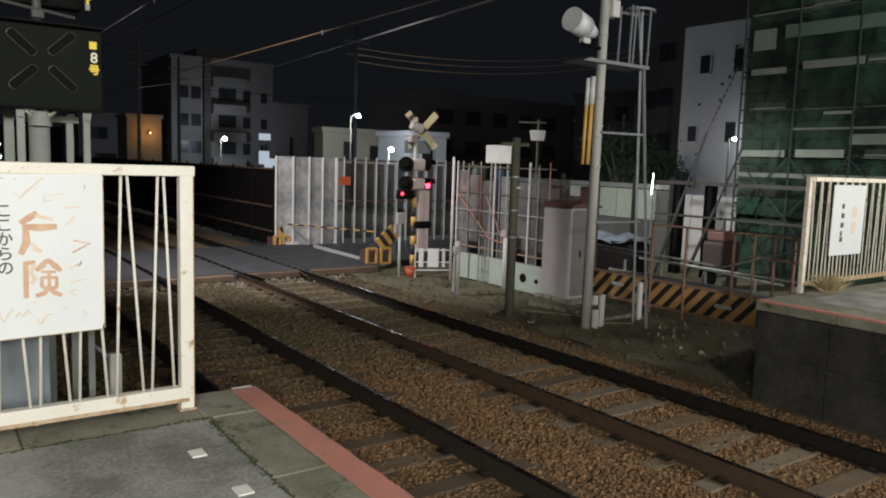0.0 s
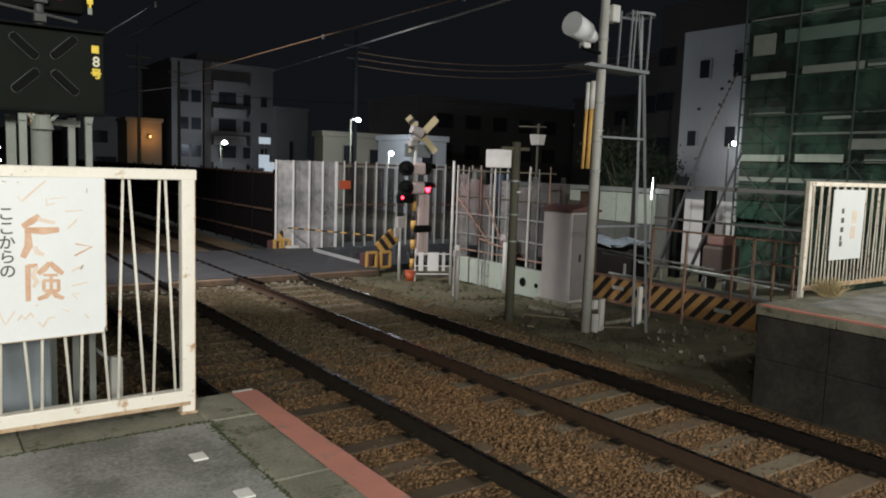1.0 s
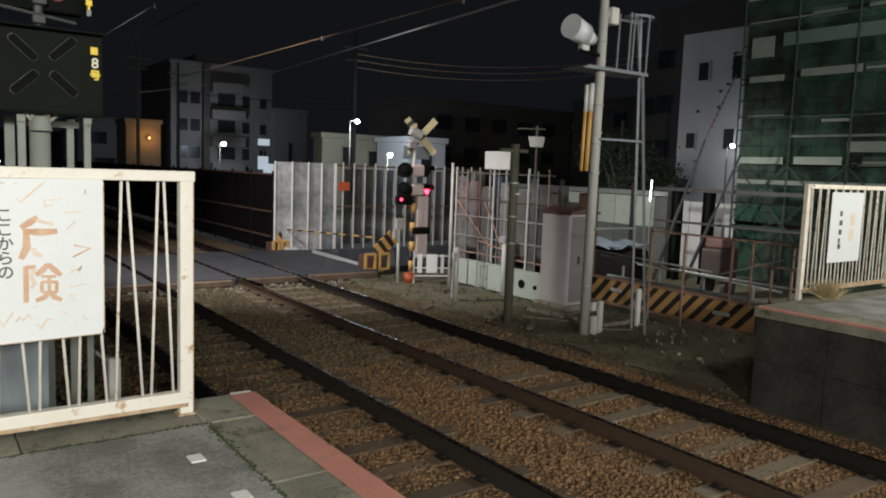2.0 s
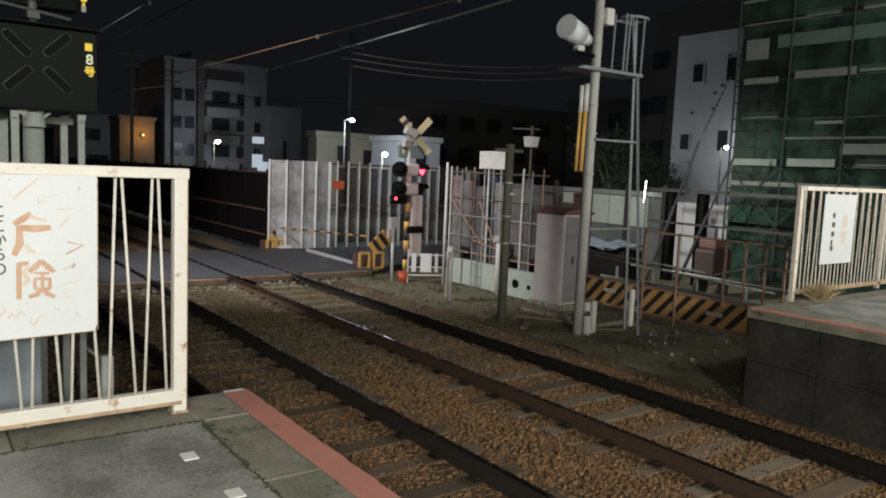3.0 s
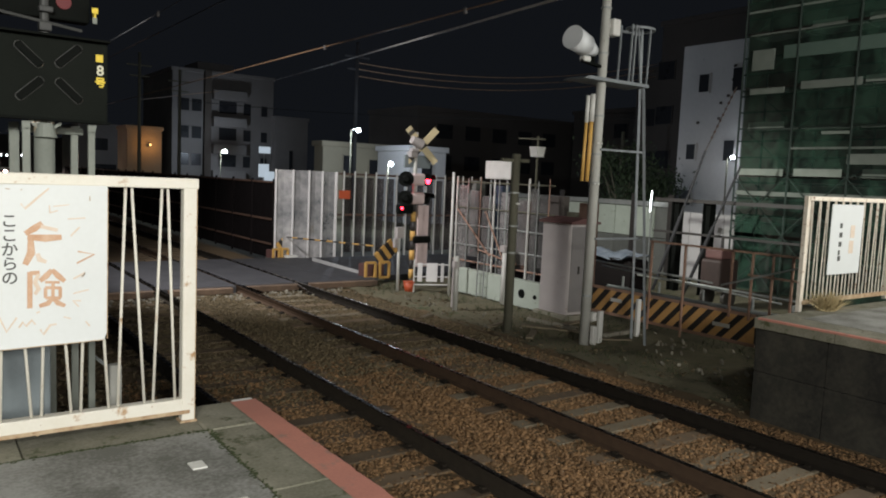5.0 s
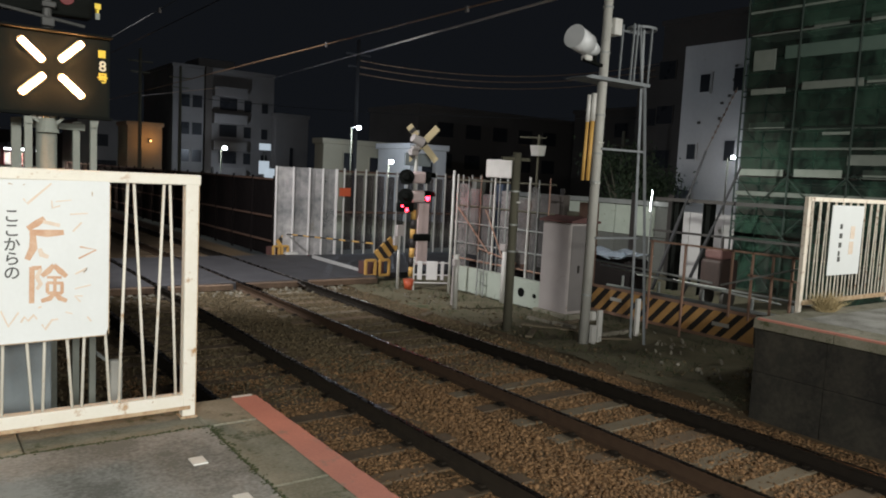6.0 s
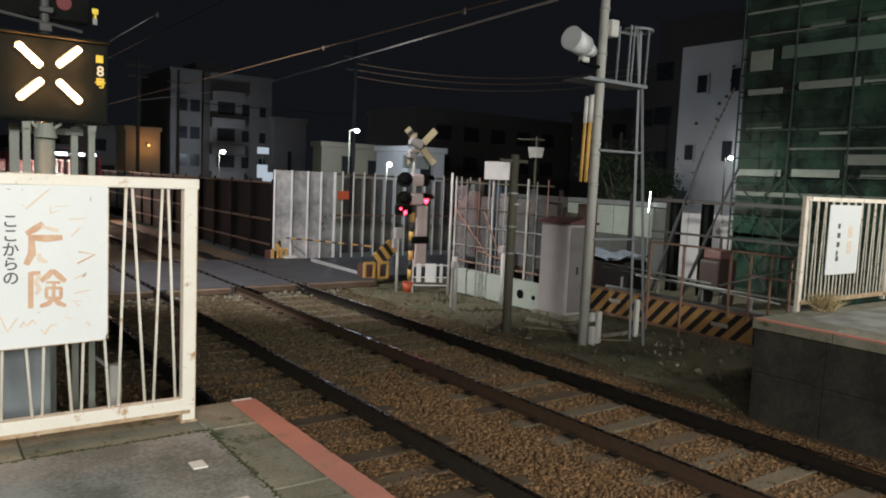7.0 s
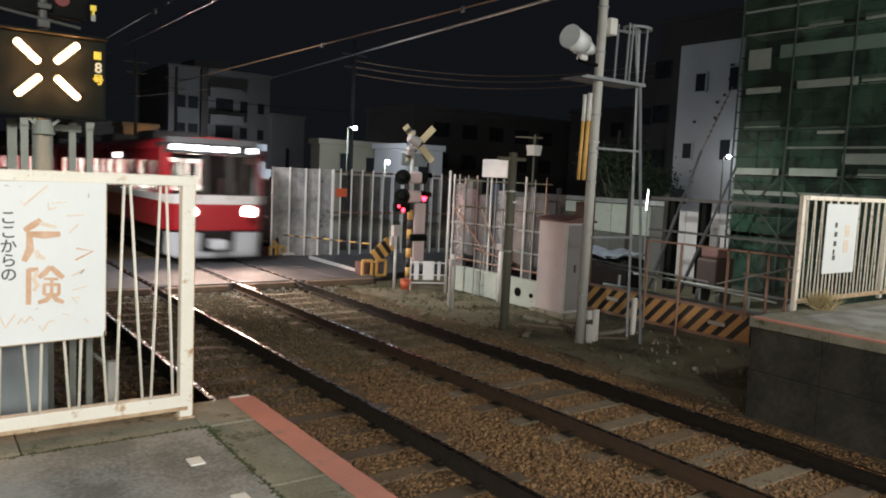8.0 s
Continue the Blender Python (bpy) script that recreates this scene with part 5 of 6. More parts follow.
    while y < 10.5:
        bm = B()
        prism(bm, [(y + 0.46, -0.02), (y + 0.625, -0.02), (y + 0.165, 0.47), (y, 0.47)], 11.892, 11.90, "x")
        part("stripe", bm, M_STRIPE, b, "orange-yellow stripe")
        y += 0.31
    for pts in ([(7.22, -0.02), (7.55, -0.02), (7.22, 0.33)], [(10.68, 0.47), (10.85, 0.47), (11.03, 0.28), (11.03, 0.10)]):
        bm = B()
        prism(bm, pts, 11.892, 11.90, "x")
        part("stripe", bm, M_STRIPE, b, "orange-yellow stripe")
    for z in (-0.045, 0.475):
        bm = B()
        box(bm, 11.884, 11.905, 7.2, 11.05, z - 0.012, z + 0.045)
        part("edge_strip", bm, M_ORRAIL, b, "faded orange-pink rim")
    bm = B()
    box(bm, 11.882, 11.89, 7.7, 8.05, 0.19, 0.26)
    part("writing_bar", bm, M_WHITE, b, "small pale writing")
    bm = B()
    box(bm, 11.882, 11.89, 10.2, 10.5, 0.24, 0.31)
    part("writing_bar", bm, M_WHITE, b, "small pale writing")
    r = thing("orange_railing", "rusty orange steel pipe railing", "railing")
    for y, z0 in ((9.5, -0.2), (8.72, -0.2), (7.72, 0.4), (7.33, 0.4), (6.95, -0.2), (6.6, -0.2)):
        bm = B()
        bar(bm, (11.86, y, z0), (11.86, y, 1.6), 0.035, 0.035)
        part("post", bm, M_ORRAIL, r)
    for z, y0, y1 in ((1.59, 6.45, 9.55), (1.2, 6.45, 7.4)):
        bm = B()
        bar(bm, (11.86, y0, z), (11.86, y1, z), 0.035, 0.035)
        part("rail", bm, M_ORRAIL, r)
    bm = B()
    rod(bm, (11.84, 6.5, 1.42), (11.84, 7.9, 0.95), 0.018, seg=8)
    part("brace", bm, M_GALV, r)
    # two short white stakes before the board
    for x, y, h in ((10.0, 9.05, 0.6), (11.2, 9.2, 0.72)):
        t = thing("short_stake", "short white-painted stake in the soil", "stake", x, y, -0.2)
        bm = B()
        box(bm, -0.05, 0.05, -0.03, 0.03, 0, h, 0.006)
        part("stake_body", bm, M_WHITE, t)
    # excavation pit structures behind the board
    g = thing("site_piping", "grey scaffold pipes along a building pit", "pipes")
    for (a, b_), rr in ((((13.0, 11.6, 0.34), (13.0, 4.5, 0.38)), 0.05), (((13.2, 11.6, 0.08), (13.2, 4.5, 0.12)), 0.04), (((12.6, 11.8, 0.95), (12.6, 8.6, 0.85)), 0.02),
                        (((14.5, 12, 0.5), (14.5, 5, 0.45)), 0.03), (((12.3, 11.2, 0.9), (12.3, 7, 0.72)), 0.02)):
        bm = B()
        rod(bm, a, b_, rr, seg=10)
        part("pipe", bm, M_GALV, g, smooth=True)
    for y in (11.2, 10.2, 9.1, 8.0, 7.2):
        bm = B()
        rod(bm, (13.05, y, -0.2), (13.05, y, 0.62), 0.03, seg=8)
        part("pipe_stand", bm, M_GALV, g)
    for y, x, top in ((13.76, 18.2, 2.35), (12.7, 18.2, 2.35)):
        t = thing("steel_pile", "black steel H-pile standing in a building pit", "pile", x, y, -0.34)
        bm = B()
        box(bm, -0.13, 0.13, -0.12, -0.095, 0, top + 0.3)
        box(bm, -0.13, 0.13, 0.095, 0.12, 0, top + 0.3)
        box(bm, -0.02, 0.02, -0.1, 0.1, 0, top + 0.3)
        part("pile_shaft", bm, M_HOUSING, t)
    t = thing("steel_waler", "black horizontal steel beam across piles", "beam", 18.0, 0, 0)
    bm = B()
    box(bm, -0.06, 0.06, 9.8, 14.4, 2.26, 2.36)
    box(bm, -0.05, 0.05, 9.8, 14.4, 1.35, 1.41)
    part("beam_body", bm, M_BLACK, t)
    for a, b_ in (((17.6, 12.55, 3.7), (17.6, 14.0, -0.36)), ((17.6, 11.45, 3.3), (17.6, 12.95, -0.36))):
        t = thing("boom", "dark leaning steel drill boom", "boom")
        bm = B()
        rod(bm, a, Vector(a).lerp(Vector(b_), 0.55), 0.03, seg=10)
        rod(bm, Vector(a).lerp(Vector(b_), 0.45), b_, 0.048, seg=10)
        part("boom_tube", bm, M_ROOF, t)
    t = thing("boom", "slender dark drill mast with rusty joints", "boom")
    a, b_ = Vector((17.6, 12.55, 3.7)), Vector((17.6, 11.75, 5.35))
    bm = B()
    rod(bm, a, b_, 0.014, seg=8)
    part("mast_tube", bm, M_FACADE2, t)
    for q in range(9):
        bm = B()
        p = a.lerp(b_, 0.2 + 0.09 * q)
        rod(bm, p, a.lerp(b_, 0.23 + 0.09 * q), 0.03, seg=8)
        part("joint", bm, M_DARKRAIL, t, "rusty joint")
    # stack added for bluish glints in the pit; its pale sheet imitates them
    t = thing("sheeted_stack", "low stack whose pale blue sheet stands in for glints", "stack", 15.1, 13.4, -0.34)
    bm = B()
    box(bm, -0.35, 0.35, -0.95, 0.85, 0, 1.12, 0.06)
    part("stack_body", bm, M_DARKPANEL, t)
    bm = lumpy(-0.45, 0.45, -1.05, 0.95, 0.06, 1.24, 0.16, 3.3)
    bmesh.ops.solidify(bm, geom=bm.faces, thickness=0.02)
    part("sheet", bm, M_PALEBLUE, t, "crumpled pale blue sheet standing in for glints", True)
    t = thing("compressor", "rusty orange site compressor on wheels", "machine", 16.8, 11.3, -0.34)
    bm = B()
    box(bm, -0.4, 0.4, -0.3, 0.3, 0.45, 1.25, 0.08)
    part("hood", bm, M_RUSTORANGE, t)
    bm = B()
    box(bm, -0.3, 0.3, -0.25, 0.25, 1.25, 1.5, 0.05)
    part("engine_cover", bm, M_MAROON, t)
    bm = B()
    rod(bm, (0.2, 0.1, 1.5), (0.2, 0.1, 1.8), 0.04, seg=10)
    part("exhaust", bm, M_BLACK, t)
    for yy in (-0.3, 0.3):
        bm = B()
        rod(bm, (0, yy - 0.05, 0.26), (0, yy + 0.05, 0.26), 0.26, seg=18)
        part("wheel", bm, M_BLACK, t)
    t = thing("white_site_wall", "pale white site hoarding behind the pit", "hoarding", 21.0, 0, -0.34)
    y = 24.0
    while y > 16.1:
        bm = B()
        box(bm, 0, 0.06, y - 0.86, y, 1.25, 2.3, 0.01)
        part("panel", bm, M_GREENWHITE if y > 17.4 else M_MESHPANEL, t)
        bm = B()
        box(bm, -0.02, 0.06, y - 0.88, y, 0, 1.23, 0.01)
        part("plinth_panel", bm, M_MESHPANEL, t)
        y -= 0.9
    y = 16.0
    while y > 13.4:
        bm = B()
        box(bm, 0, 0.06, y - 0.62, y, 0, 2.22, 0.01)
        part("panel", bm, M_PLASTER, t, "pale grey sheet panel")
        y -= 0.64
    for y in (21.3, 19.5, 17.7, 16.1):
        bm = B()
        box(bm, -0.12, -0.03, y - 0.1, y + 0.1, 0, 2.75, 0.01)
        part("post", bm, M_BLACK, t, "black steel post")
    l = thing("tube_lamp", "lit white tube lamp on a slim post", "lamp", 20.8, 16.86, -0.34)
    bm = B()
    rod(bm, (0, 0.02, 2.15), (0, -0.02, 2.87), 0.008, seg=10)
    part("tube", bm, G_TUBE, l, "glowing white tube", True)
    bm = B()
    rod(bm, (0.05, 0, 0), (0.05, 0, 2.9), 0.02, seg=8)
    part("post", bm, M_GALV, l)
    bm = B()
    box(bm, -0.06, 0.0, 16.0, 24.0, 2.33, 2.5, 0.01)
    part("top_rail", bm, M_GALV, t)


site_fence()


# ---------------------------------------------------------------- buildings
def windowed(name, label, x0, x1, y0, y1, z1, wall, wins, side="y", roof=True, sills=True):
    """A house block; wins: (u0, u1, z0, z1) on the side that faces the line."""
    h = thing(name, label, "building")
    bm = B()
    box(bm, x0, x1, y0, y1, -0.34, z1)
    w = part("wall", bm, wall, h)
    if roof:
        bm = B()
        box(bm, x0 - 0.15, x1 + 0.15, y0 - 0.15, y1 + 0.15, z1, z1 + 0.35, 0.03)
        part("roof", bm, wall, h)
    for u0, u1, za, zb in wins:
        fr, pn = B(), B()
        if side == "y":
            box(fr, u0 - 0.07, u1 + 0.07, y0 - 0.06, y0 + 0.05, za - 0.07, zb + 0.07)
            box(pn, u0, u1, y0 - 0.075, y0 - 0.055, za, zb)
        else:
            box(fr, x0 - 0.06, x0 + 0.05, u0 - 0.07, u1 + 0.07, za - 0.07, zb + 0.07)
            box(pn, x0 - 0.075, x0 - 0.055, u0, u1, za, zb)
        f = part("window", fr, wall, h)
        part("pane", pn, M_PANE, f, "dark pane")
    return h


def buildings():
    # pale block of flats beyond the crossing
    wins = []
    for z in (2.9, 5.75, 8.6):
        wins += [(22.6, 23.7, z, z + 1.25), (24.0, 25.0, z, z + 1.25), (26.9, 28.8, z, z + 1.3), (29.6, 30.4, z, z + 1.2), (31.6, 32.3, z, z + 1.1)]
    b = windowed("apartment_building", "grey four-storey apartment building with dark windows", 22.0, 33.0, 80.0, 92, 12.6, M_FACADE, wins)
    for z in (2.2, 5.0, 7.85, 10.7):
        bm = B()
        box(bm, 26.0, 29.6, 78.9, 80.0, z - 0.75, z + 0.25, 0.02)
        part("balcony", bm, M_FACADE, b, "grey balcony front")
    bm = B()
    box(bm, 25.2, 25.9, 79.4, 80, -0.3, 12.9)
    part("downpipe_shaft", bm, M_FACADE2, b)
    bm = B()
    box(bm, 25.5, 29.5, 83, 88, 12.6, 14.2, 0.05)
    part("roof_house", bm, M_FACADE, b)
    windowed("apartment_building", "pale grey lower house beside a block of flats", 32.9, 36.8, 79.0, 88, 8.4, M_FACADE, [(34.6, 35.0, 2.6, 5.0)])
    windowed("house", "dark two-storey house beyond the crossing", 13.5, 21.5, 82.0, 92, 6.3, M_FACADE, [(14.6, 16.2, 4.0, 5.2), (17.4, 18.6, 4.0, 5.2), (15.0, 17.0, 1.2, 2.6)])
    windowed("house", "narrow house with an orange-lit side", 16.3, 19.4, 74.0, 78, 6.0, M_FACADE3, [])
    windowed("house", "beige house with a dark flat roof", 22.1, 28.4, 45.0, 46.3, 4.45, M_FACADE3, [(23.6, 24.4, 2.6, 3.9), (25.6, 27.2, 2.7, 3.7)])
    windowed("house", "pale blue-grey annex house", 25.7, 28.5, 40.0, 44, 4.3, M_PLASTER, [(26.6, 27.4, 2.4, 3.5)])
    windowed("apartment_building", "unlit dark apartment building", 34, 52, 52, 60, 8.2, M_FACADE2, [(36 + 3 * k, 37.6 + 3 * k, z, z + 1.2) for k in range(5) for z in (3.4, 6.0)])
    windowed("apartment_building", "unlit brown apartment building", 50, 62, 38, 50, 9.0, M_FACADE2, [(38.4 + 2.6 * k, 39.8 + 2.6 * k, z, z + 1.2) for k in range(4) for z in (4.0, 6.8)], "x")
    windowed("apartment_building", "dark tall apartment building", 42, 56, 24, 34, 13.6, M_FACADE2, [(25 + 2.6 * k, 26.3 + 2.6 * k, z, z + 1.2) for k in range(4) for z in (4.0, 7.0, 10)], "x")
    windowed("apartment_building", "dark lower wing of a tall apartment building", 43, 56, 34.2, 36.8, 10.8, M_FACADE2, [(35.0, 35.8, z, z + 1.2) for z in (4.0, 7.0)], "x")
    # globe and arm added as the unseen source of the house's orange glow
    t = thing("wall_lamp", "small lit orange lamp added on a house wall", "lamp", 18.2, 73.3, 4.6)
    bm = B()
    bmesh.ops.create_uvsphere(bm, u_segments=12, v_segments=8, radius=0.1)
    part("globe", bm, G_WARM, t, "glowing orange globe")
    bm = B()
    rod(bm, (0, 0, 0.12), (0, 0.72, 0.2), 0.03, seg=8)
    part("arm", bm, M_BLACK, t)
    # white building with small windows
    wb = windowed("white_building", "white plastered three-storey building with small dark windows", 30.0, 40, 15.5, 22.95, 9.35, M_PLASTER,
                  [(21.45, 21.95, 7.15, 7.95), (21.95, 22.4, 4.05, 4.75), (19.9, 20.4, 4.0, 4.9), (19.7, 20.2, 7.1, 8.1), (22.0, 22.9, 1.9, 2.6)], "x", roof=False)
    for y, z in ((20.8, 5.9), (20.75, 6.6), (20.4, 6.9), (21.9, 5.75), (20.2, 7.6), (20.15, 8.2)):
        bm = B()
        box(bm, 29.93, 30.0, y - 0.06, y + 0.06, z - 0.06, z + 0.06, 0.01)
        part("vent_cap", bm, M_FACADE2, wb)


buildings()


M_NETBOARD = shade("dull_green_board", (0.10, 0.15, 0.12), (0.06, 0.10, 0.08), 0.8, scale=2)


def scaffold():
    b = thing("scaffolded_building", "building wrapped in dark green scaffold netting", "building")
    bm = B()
    box(bm, 21.0, 32, -6, 13.7, -0.34, 15)
    part("wall", bm, M_FACADE2, b)
    s = thing("scaffold", "steel pipe scaffold with boards behind green netting", "scaffold")
    ys = [12.45, 10.9, 9.35, 7.8, 6.25, 4.7]
    levels = [0.9, 2.0, 3.15, 4.4, 5.45, 6.95, 8.6, 10.3, 12.0]
    for y in ys:
        for x in (18.9, 20.1):
            bm = B()
            rod(bm, (x, y, -0.3), (x, y, 13), 0.028, seg=8)
            part("standard", bm, M_PIPE, s)
    rng = random.Random(6)
    for z in levels:
        for x, dz in ((19.17, 0.0), (19.17, 0.45), (19.17, 0.9)):
            bm = B()
            rod(bm, (x, 12.6, z + dz), (x, 4.4, z + dz), 0.022, seg=8)
            part("ledger", bm, M_PIPE, s)
        for y0, y1 in zip(ys, ys[1:]):
            bm = B()
            box(bm, 19.25, 19.95, y1 + 0.05, y0 - 0.05, z - 0.05, z, 0.006)
            part("deck_board", bm, M_BOARD, s)
            if rng.random() < 0.45 and z > 2:
                bm = B()
                box(bm, 19.12, 19.15, y1 + rng.uniform(0.1, 0.5), y0 - rng.uniform(0.05, 0.3), z + 0.0, z + 0.17, 0.004)
                part("toe_board", bm, M_BOARD, s, "pale toe board")
            bm = B()
            if rng.random() < 0.6:
                rod(bm, (19.2, y0, z), (19.2, y1, z + 1.2), 0.018, seg=6)
            else:
                rod(bm, (19.2, y1, z), (19.2, y0, z + 1.2), 0.018, seg=6)
            part("brace", bm, M_PIPE, s)
    for y0, y1, z0, h in ((12.2, 11.2, 5.3, 0.16), (10.75, 9.2, 5.36, 0.2), (12.35, 11.05, 3.1, 0.18), (10.75, 9.5, 3.1, 0.2), (9.4, 7.6, 3.42, 0.26), (10.1, 9.4, 4.18, 0.08),
                          (11.3, 8.0, 6.2, 0.34), (12.3, 10.4, 6.88, 0.05), (12.4, 7.0, 2.55, 0.12), (12.4, 6.0, 7.5, 0.06), (10.9, 6.0, 3.8, 0.06)):
        bm = B()
        box(bm, 18.90, 18.93, y1, y0, z0, z0 + h, 0.006)
        part("toe_board", bm, M_NETBOARD if h > 0.3 else M_BOARD, s, "pale toe board")
    for y0, y1 in zip(ys, ys[1:]):
        for z0, z1 in ((-0.2, 1.5), (1.5, 3.1)):
            for ya, yb in ((y0, y1), (y1, y0)):
                bm = B()
                rod(bm, (18.84, ya, z0), (18.84, yb, z1), 0.016, seg=6)
                part("cross_brace", bm, M_PIPE, s)
    bm = B()
    box(bm, 18.90, 18.93, 11.55, 12.2, 5.95, 6.5, 0.01)
    part("notice_plate", bm, M_BOARD, s, "pale notice plate")
    for y0, y1 in zip(ys, ys[1:]):
        for z0, z1 in ((-0.1, 1.4), (1.5, 3.05), (3.2, 4.35), (4.42, 5.4), (5.5, 6.9), (7.0, 8.5), (8.6, 10.2), (10.3, 12.9)):
            bm = B()
            k = 10
            rows = [[bm.verts.new((19.0 + 0.06 * noise.noise(Vector((y0 + (y1 - y0) * i / k * 2, z0 + (z1 - z0) * j / k, 2))), y0 + (y1 - y0) * i / k, z0 + (z1 - z0) * j / k)) for j in range(k + 1)] for i in range(k + 1)]
            for i in range(k):
                for j in range(k):
                    bm.faces.new((rows[i][j], rows[i + 1][j], rows[i + 1][j + 1], rows[i][j + 1]))
            bmesh.ops.solidify(bm, geom=bm.faces, thickness=0.01)
            part("net_sheet", bm, M_NETSHEET, s, "dark green safety net")


scaffold()


# ---------------------------------------------------------------- street lamps, poles and wires
def street_lamp(x, y, z, arm, r=0.11):
    t = thing("street_lamp", "lit white street lamp on a steel pole", "street lamp", x, y, -0.34, "street lamps")
    bm = B()
    rod(bm, (-arm, 0.25, 0), (-arm, 0.25, z + 0.35), 0.045, 0.035, seg=12)
    part("pole", bm, M_OLIVE, t, smooth=True)
    bm = B()
    rod(bm, (-arm, 0.1, z + 0.34), (0, 0.1, z + 0.44), 0.025, seg=8)
    part("arm", bm, M_GALV, t)
    bm = B()
    bmesh.ops.create_uvsphere(bm, u_segments=16, v_segments=10, radius=r, matrix=pose(0, 0, z + 0.34) @ Matrix.Diagonal((1.1, 1, 0.9, 1)))
    part("lantern", bm, G_STREET, t, "glowing white lantern", True)


street_lamp(21.4, 39.0, 5.25, 0.35, 0.12)
street_lamp(20.67, 34.0, 3.29, 0.0, 0.125)
street_lamp(25.5, 74.0, 4.4, 0.3, 0.21)
street_lamp(29.2, 19.42, 4.1, 0.0, 0.085)


def utility_pole(x, y, h, r=0.15, mat=M_OLIVE):
    t = thing("utility_pole", "dark concrete utility pole", "pole", x, y, -0.34, "utility poles")
    bm = B()
    rod(bm, (0, 0, 0), (0, 0, h), r, r * 0.7, seg=12)
    part("shaft", bm, mat, t, smooth=True)
    bm = B()
    box(bm, -0.9, 0.9, -0.05, 0.05, h - 1.0, h - 0.9)
    box(bm, -0.7, 0.7, -0.05, 0.05, h - 1.8, h - 1.7)
    part("cross_arm", bm, mat, t)


for x, y, h in ((23.9, 44, 11.6), (14.2, 60.5, 11.5), (18.2, 64, 11), (37.5, 33, 6.5)):
    utility_pole(x, y, h, 0.15, M_ROOF if x == 23.9 else M_OLIVE)


def wire(name, label, a, b, r, mat, sag=0.0, k=12):
    a, b = Vector(a), Vector(b)
    bm = B()
    pts = [a.lerp(b, i / k) - Vector((0, 0, sag * 4 * (i / k) * (1 - i / k))) for i in range(k + 1)]
    side = (b - a).cross(Vector((0, 0, 1))).normalized()
    up = side.cross((b - a).normalized())
    rings = [[bm.verts.new(p + r * (math.cos(w) * side + math.sin(w) * up)) for w in (0, 1.047, 2.094, 3.142, 4.189, 5.236)] for p in pts]
    for p, q in zip(rings, rings[1:]):
        for i in range(6):
            bm.faces.new((p[i], q[i], q[(i + 1) % 6], p[(i + 1) % 6]))
    solid(name, bm, mat, label, "wire", "overhead wires")


wire("service_wire", "grey service wire running to the block of flats, lamplight in its colour", (4.9, 1.0, 4.47), (32.8, 79.95, 12.6), 0.020, M_PALEWIRE)
wire("messenger_wire", "orange-brown messenger wire above the far track", (6.8, -12, 5.17), (6.8, 150.5, 5.14), 0.011, M_WIRE)
wire("service_wire", "orange-brown service wire from a pole to the block of flats", (14.17, 60.5, 7.62), (27.1, 79.95, 10.95), 0.03, M_ORCABLE)
wire("messenger_wire", "dark messenger wire above the near track", (3.5, -12, 5.3), (3.5, 150.5, 5.0), 0.006, M_CABLE)
wire("contact_wire", "polished copper contact wire above the near track", (3.5, -12, 4.92), (3.5, 150.5, 4.92), 0.007, M_CONTACT)
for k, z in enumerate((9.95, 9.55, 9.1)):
    wire("street_cable", "street cable with orange lamplight in its colour", (23.9, 44, z), (43.5, 35, z + 1.5), 0.022, M_ORCABLE, 1.0)
wire("street_cable", "dark cable across the street", (18.2, 64, 8.2), (43.5, 35, 7.6), 0.025, M_CABLE, 0.6)
bm = B()
for x, y, z in ((3.5, 13.6, 5.25), (6.8, 13.87, 5.166), (6.8, 9.2, 5.166)):
    box(bm, x - 0.02, x + 0.02, y - 0.03, y + 0.03, z - 0.06, z + 0.03, 0.006)
solid("wire_clamps", bm, M_DULLWIRE, "small dull grey clamps on overhead wires", "clamps", kind="stuff")

def broad_tree(x, y, h, seed):
    rng = random.Random(seed)
    t = thing("tree", "dark leafy tree behind the building site", "tree", x, y, -0.34)
    bm = B()
    rod(bm, (0, 0, 0), (0.1, 0, h * 0.5), 0.16, 0.09, seg=10)
    tips = []
    for k in range(9):
        a = k * 2.4
        tip = Vector((0.9 * math.cos(a), 0.9 * math.sin(a), h * rng.uniform(0.5, 0.92)))
        rod(bm, (0.06, 0, h * 0.3 + 0.03 * k * h), tip, 0.05, 0.015, seg=6)
        tips.append(tip)
    part("trunk", bm, M_OLIVE, t)
    bm = B()
    for k in range(2600):
        p = rng.choice(tips) + Vector((rng.gauss(0, 0.38), rng.gauss(0, 0.38), rng.gauss(0, 0.32)))
        m = Matrix.Translation(p) @ Euler((rng.uniform(0, 3), rng.uniform(0, 3), rng.uniform(0, 3))).to_matrix().to_4x4()
        s = rng.uniform(0.05, 0.11)
        v = [bm.verts.new(m @ Vector(q)) for q in ((-s, 0, 0), (0, -s * 0.45, 0.01), (s, 0, 0), (0, s * 0.45, 0.01))]
        bm.faces.new(v)
    tagged(part("crown", bm, M_LEAF, t, "dense dark green leaves"), kind="stuff")


broad_tree(23.4, 20.6, 4.6, 2)
broad_tree(25.4, 21.0, 3.6, 5)
for x0, x1, z0, z1 in ((23.6, 24.6, 4.1, 4.65), (23.6, 24.5, 2.1, 3.2), (24.1, 25.0, 1.3, 2.6)):
    t = thing("lit_signboard", "small lit bluish-white signboard", "sign", 0, 60, 0)
    bm = B()
    box(bm, x0, x1, 0, 0.1, z0, z1, 0.02)
    part("board", bm, G_SIGN, t)
    bm = B()
    rod(bm, ((x0 + x1) / 2, 0.15, -0.34), ((x0 + x1) / 2, 0.15, z1), 0.05, seg=8)
    part("post", bm, M_GALV, t)


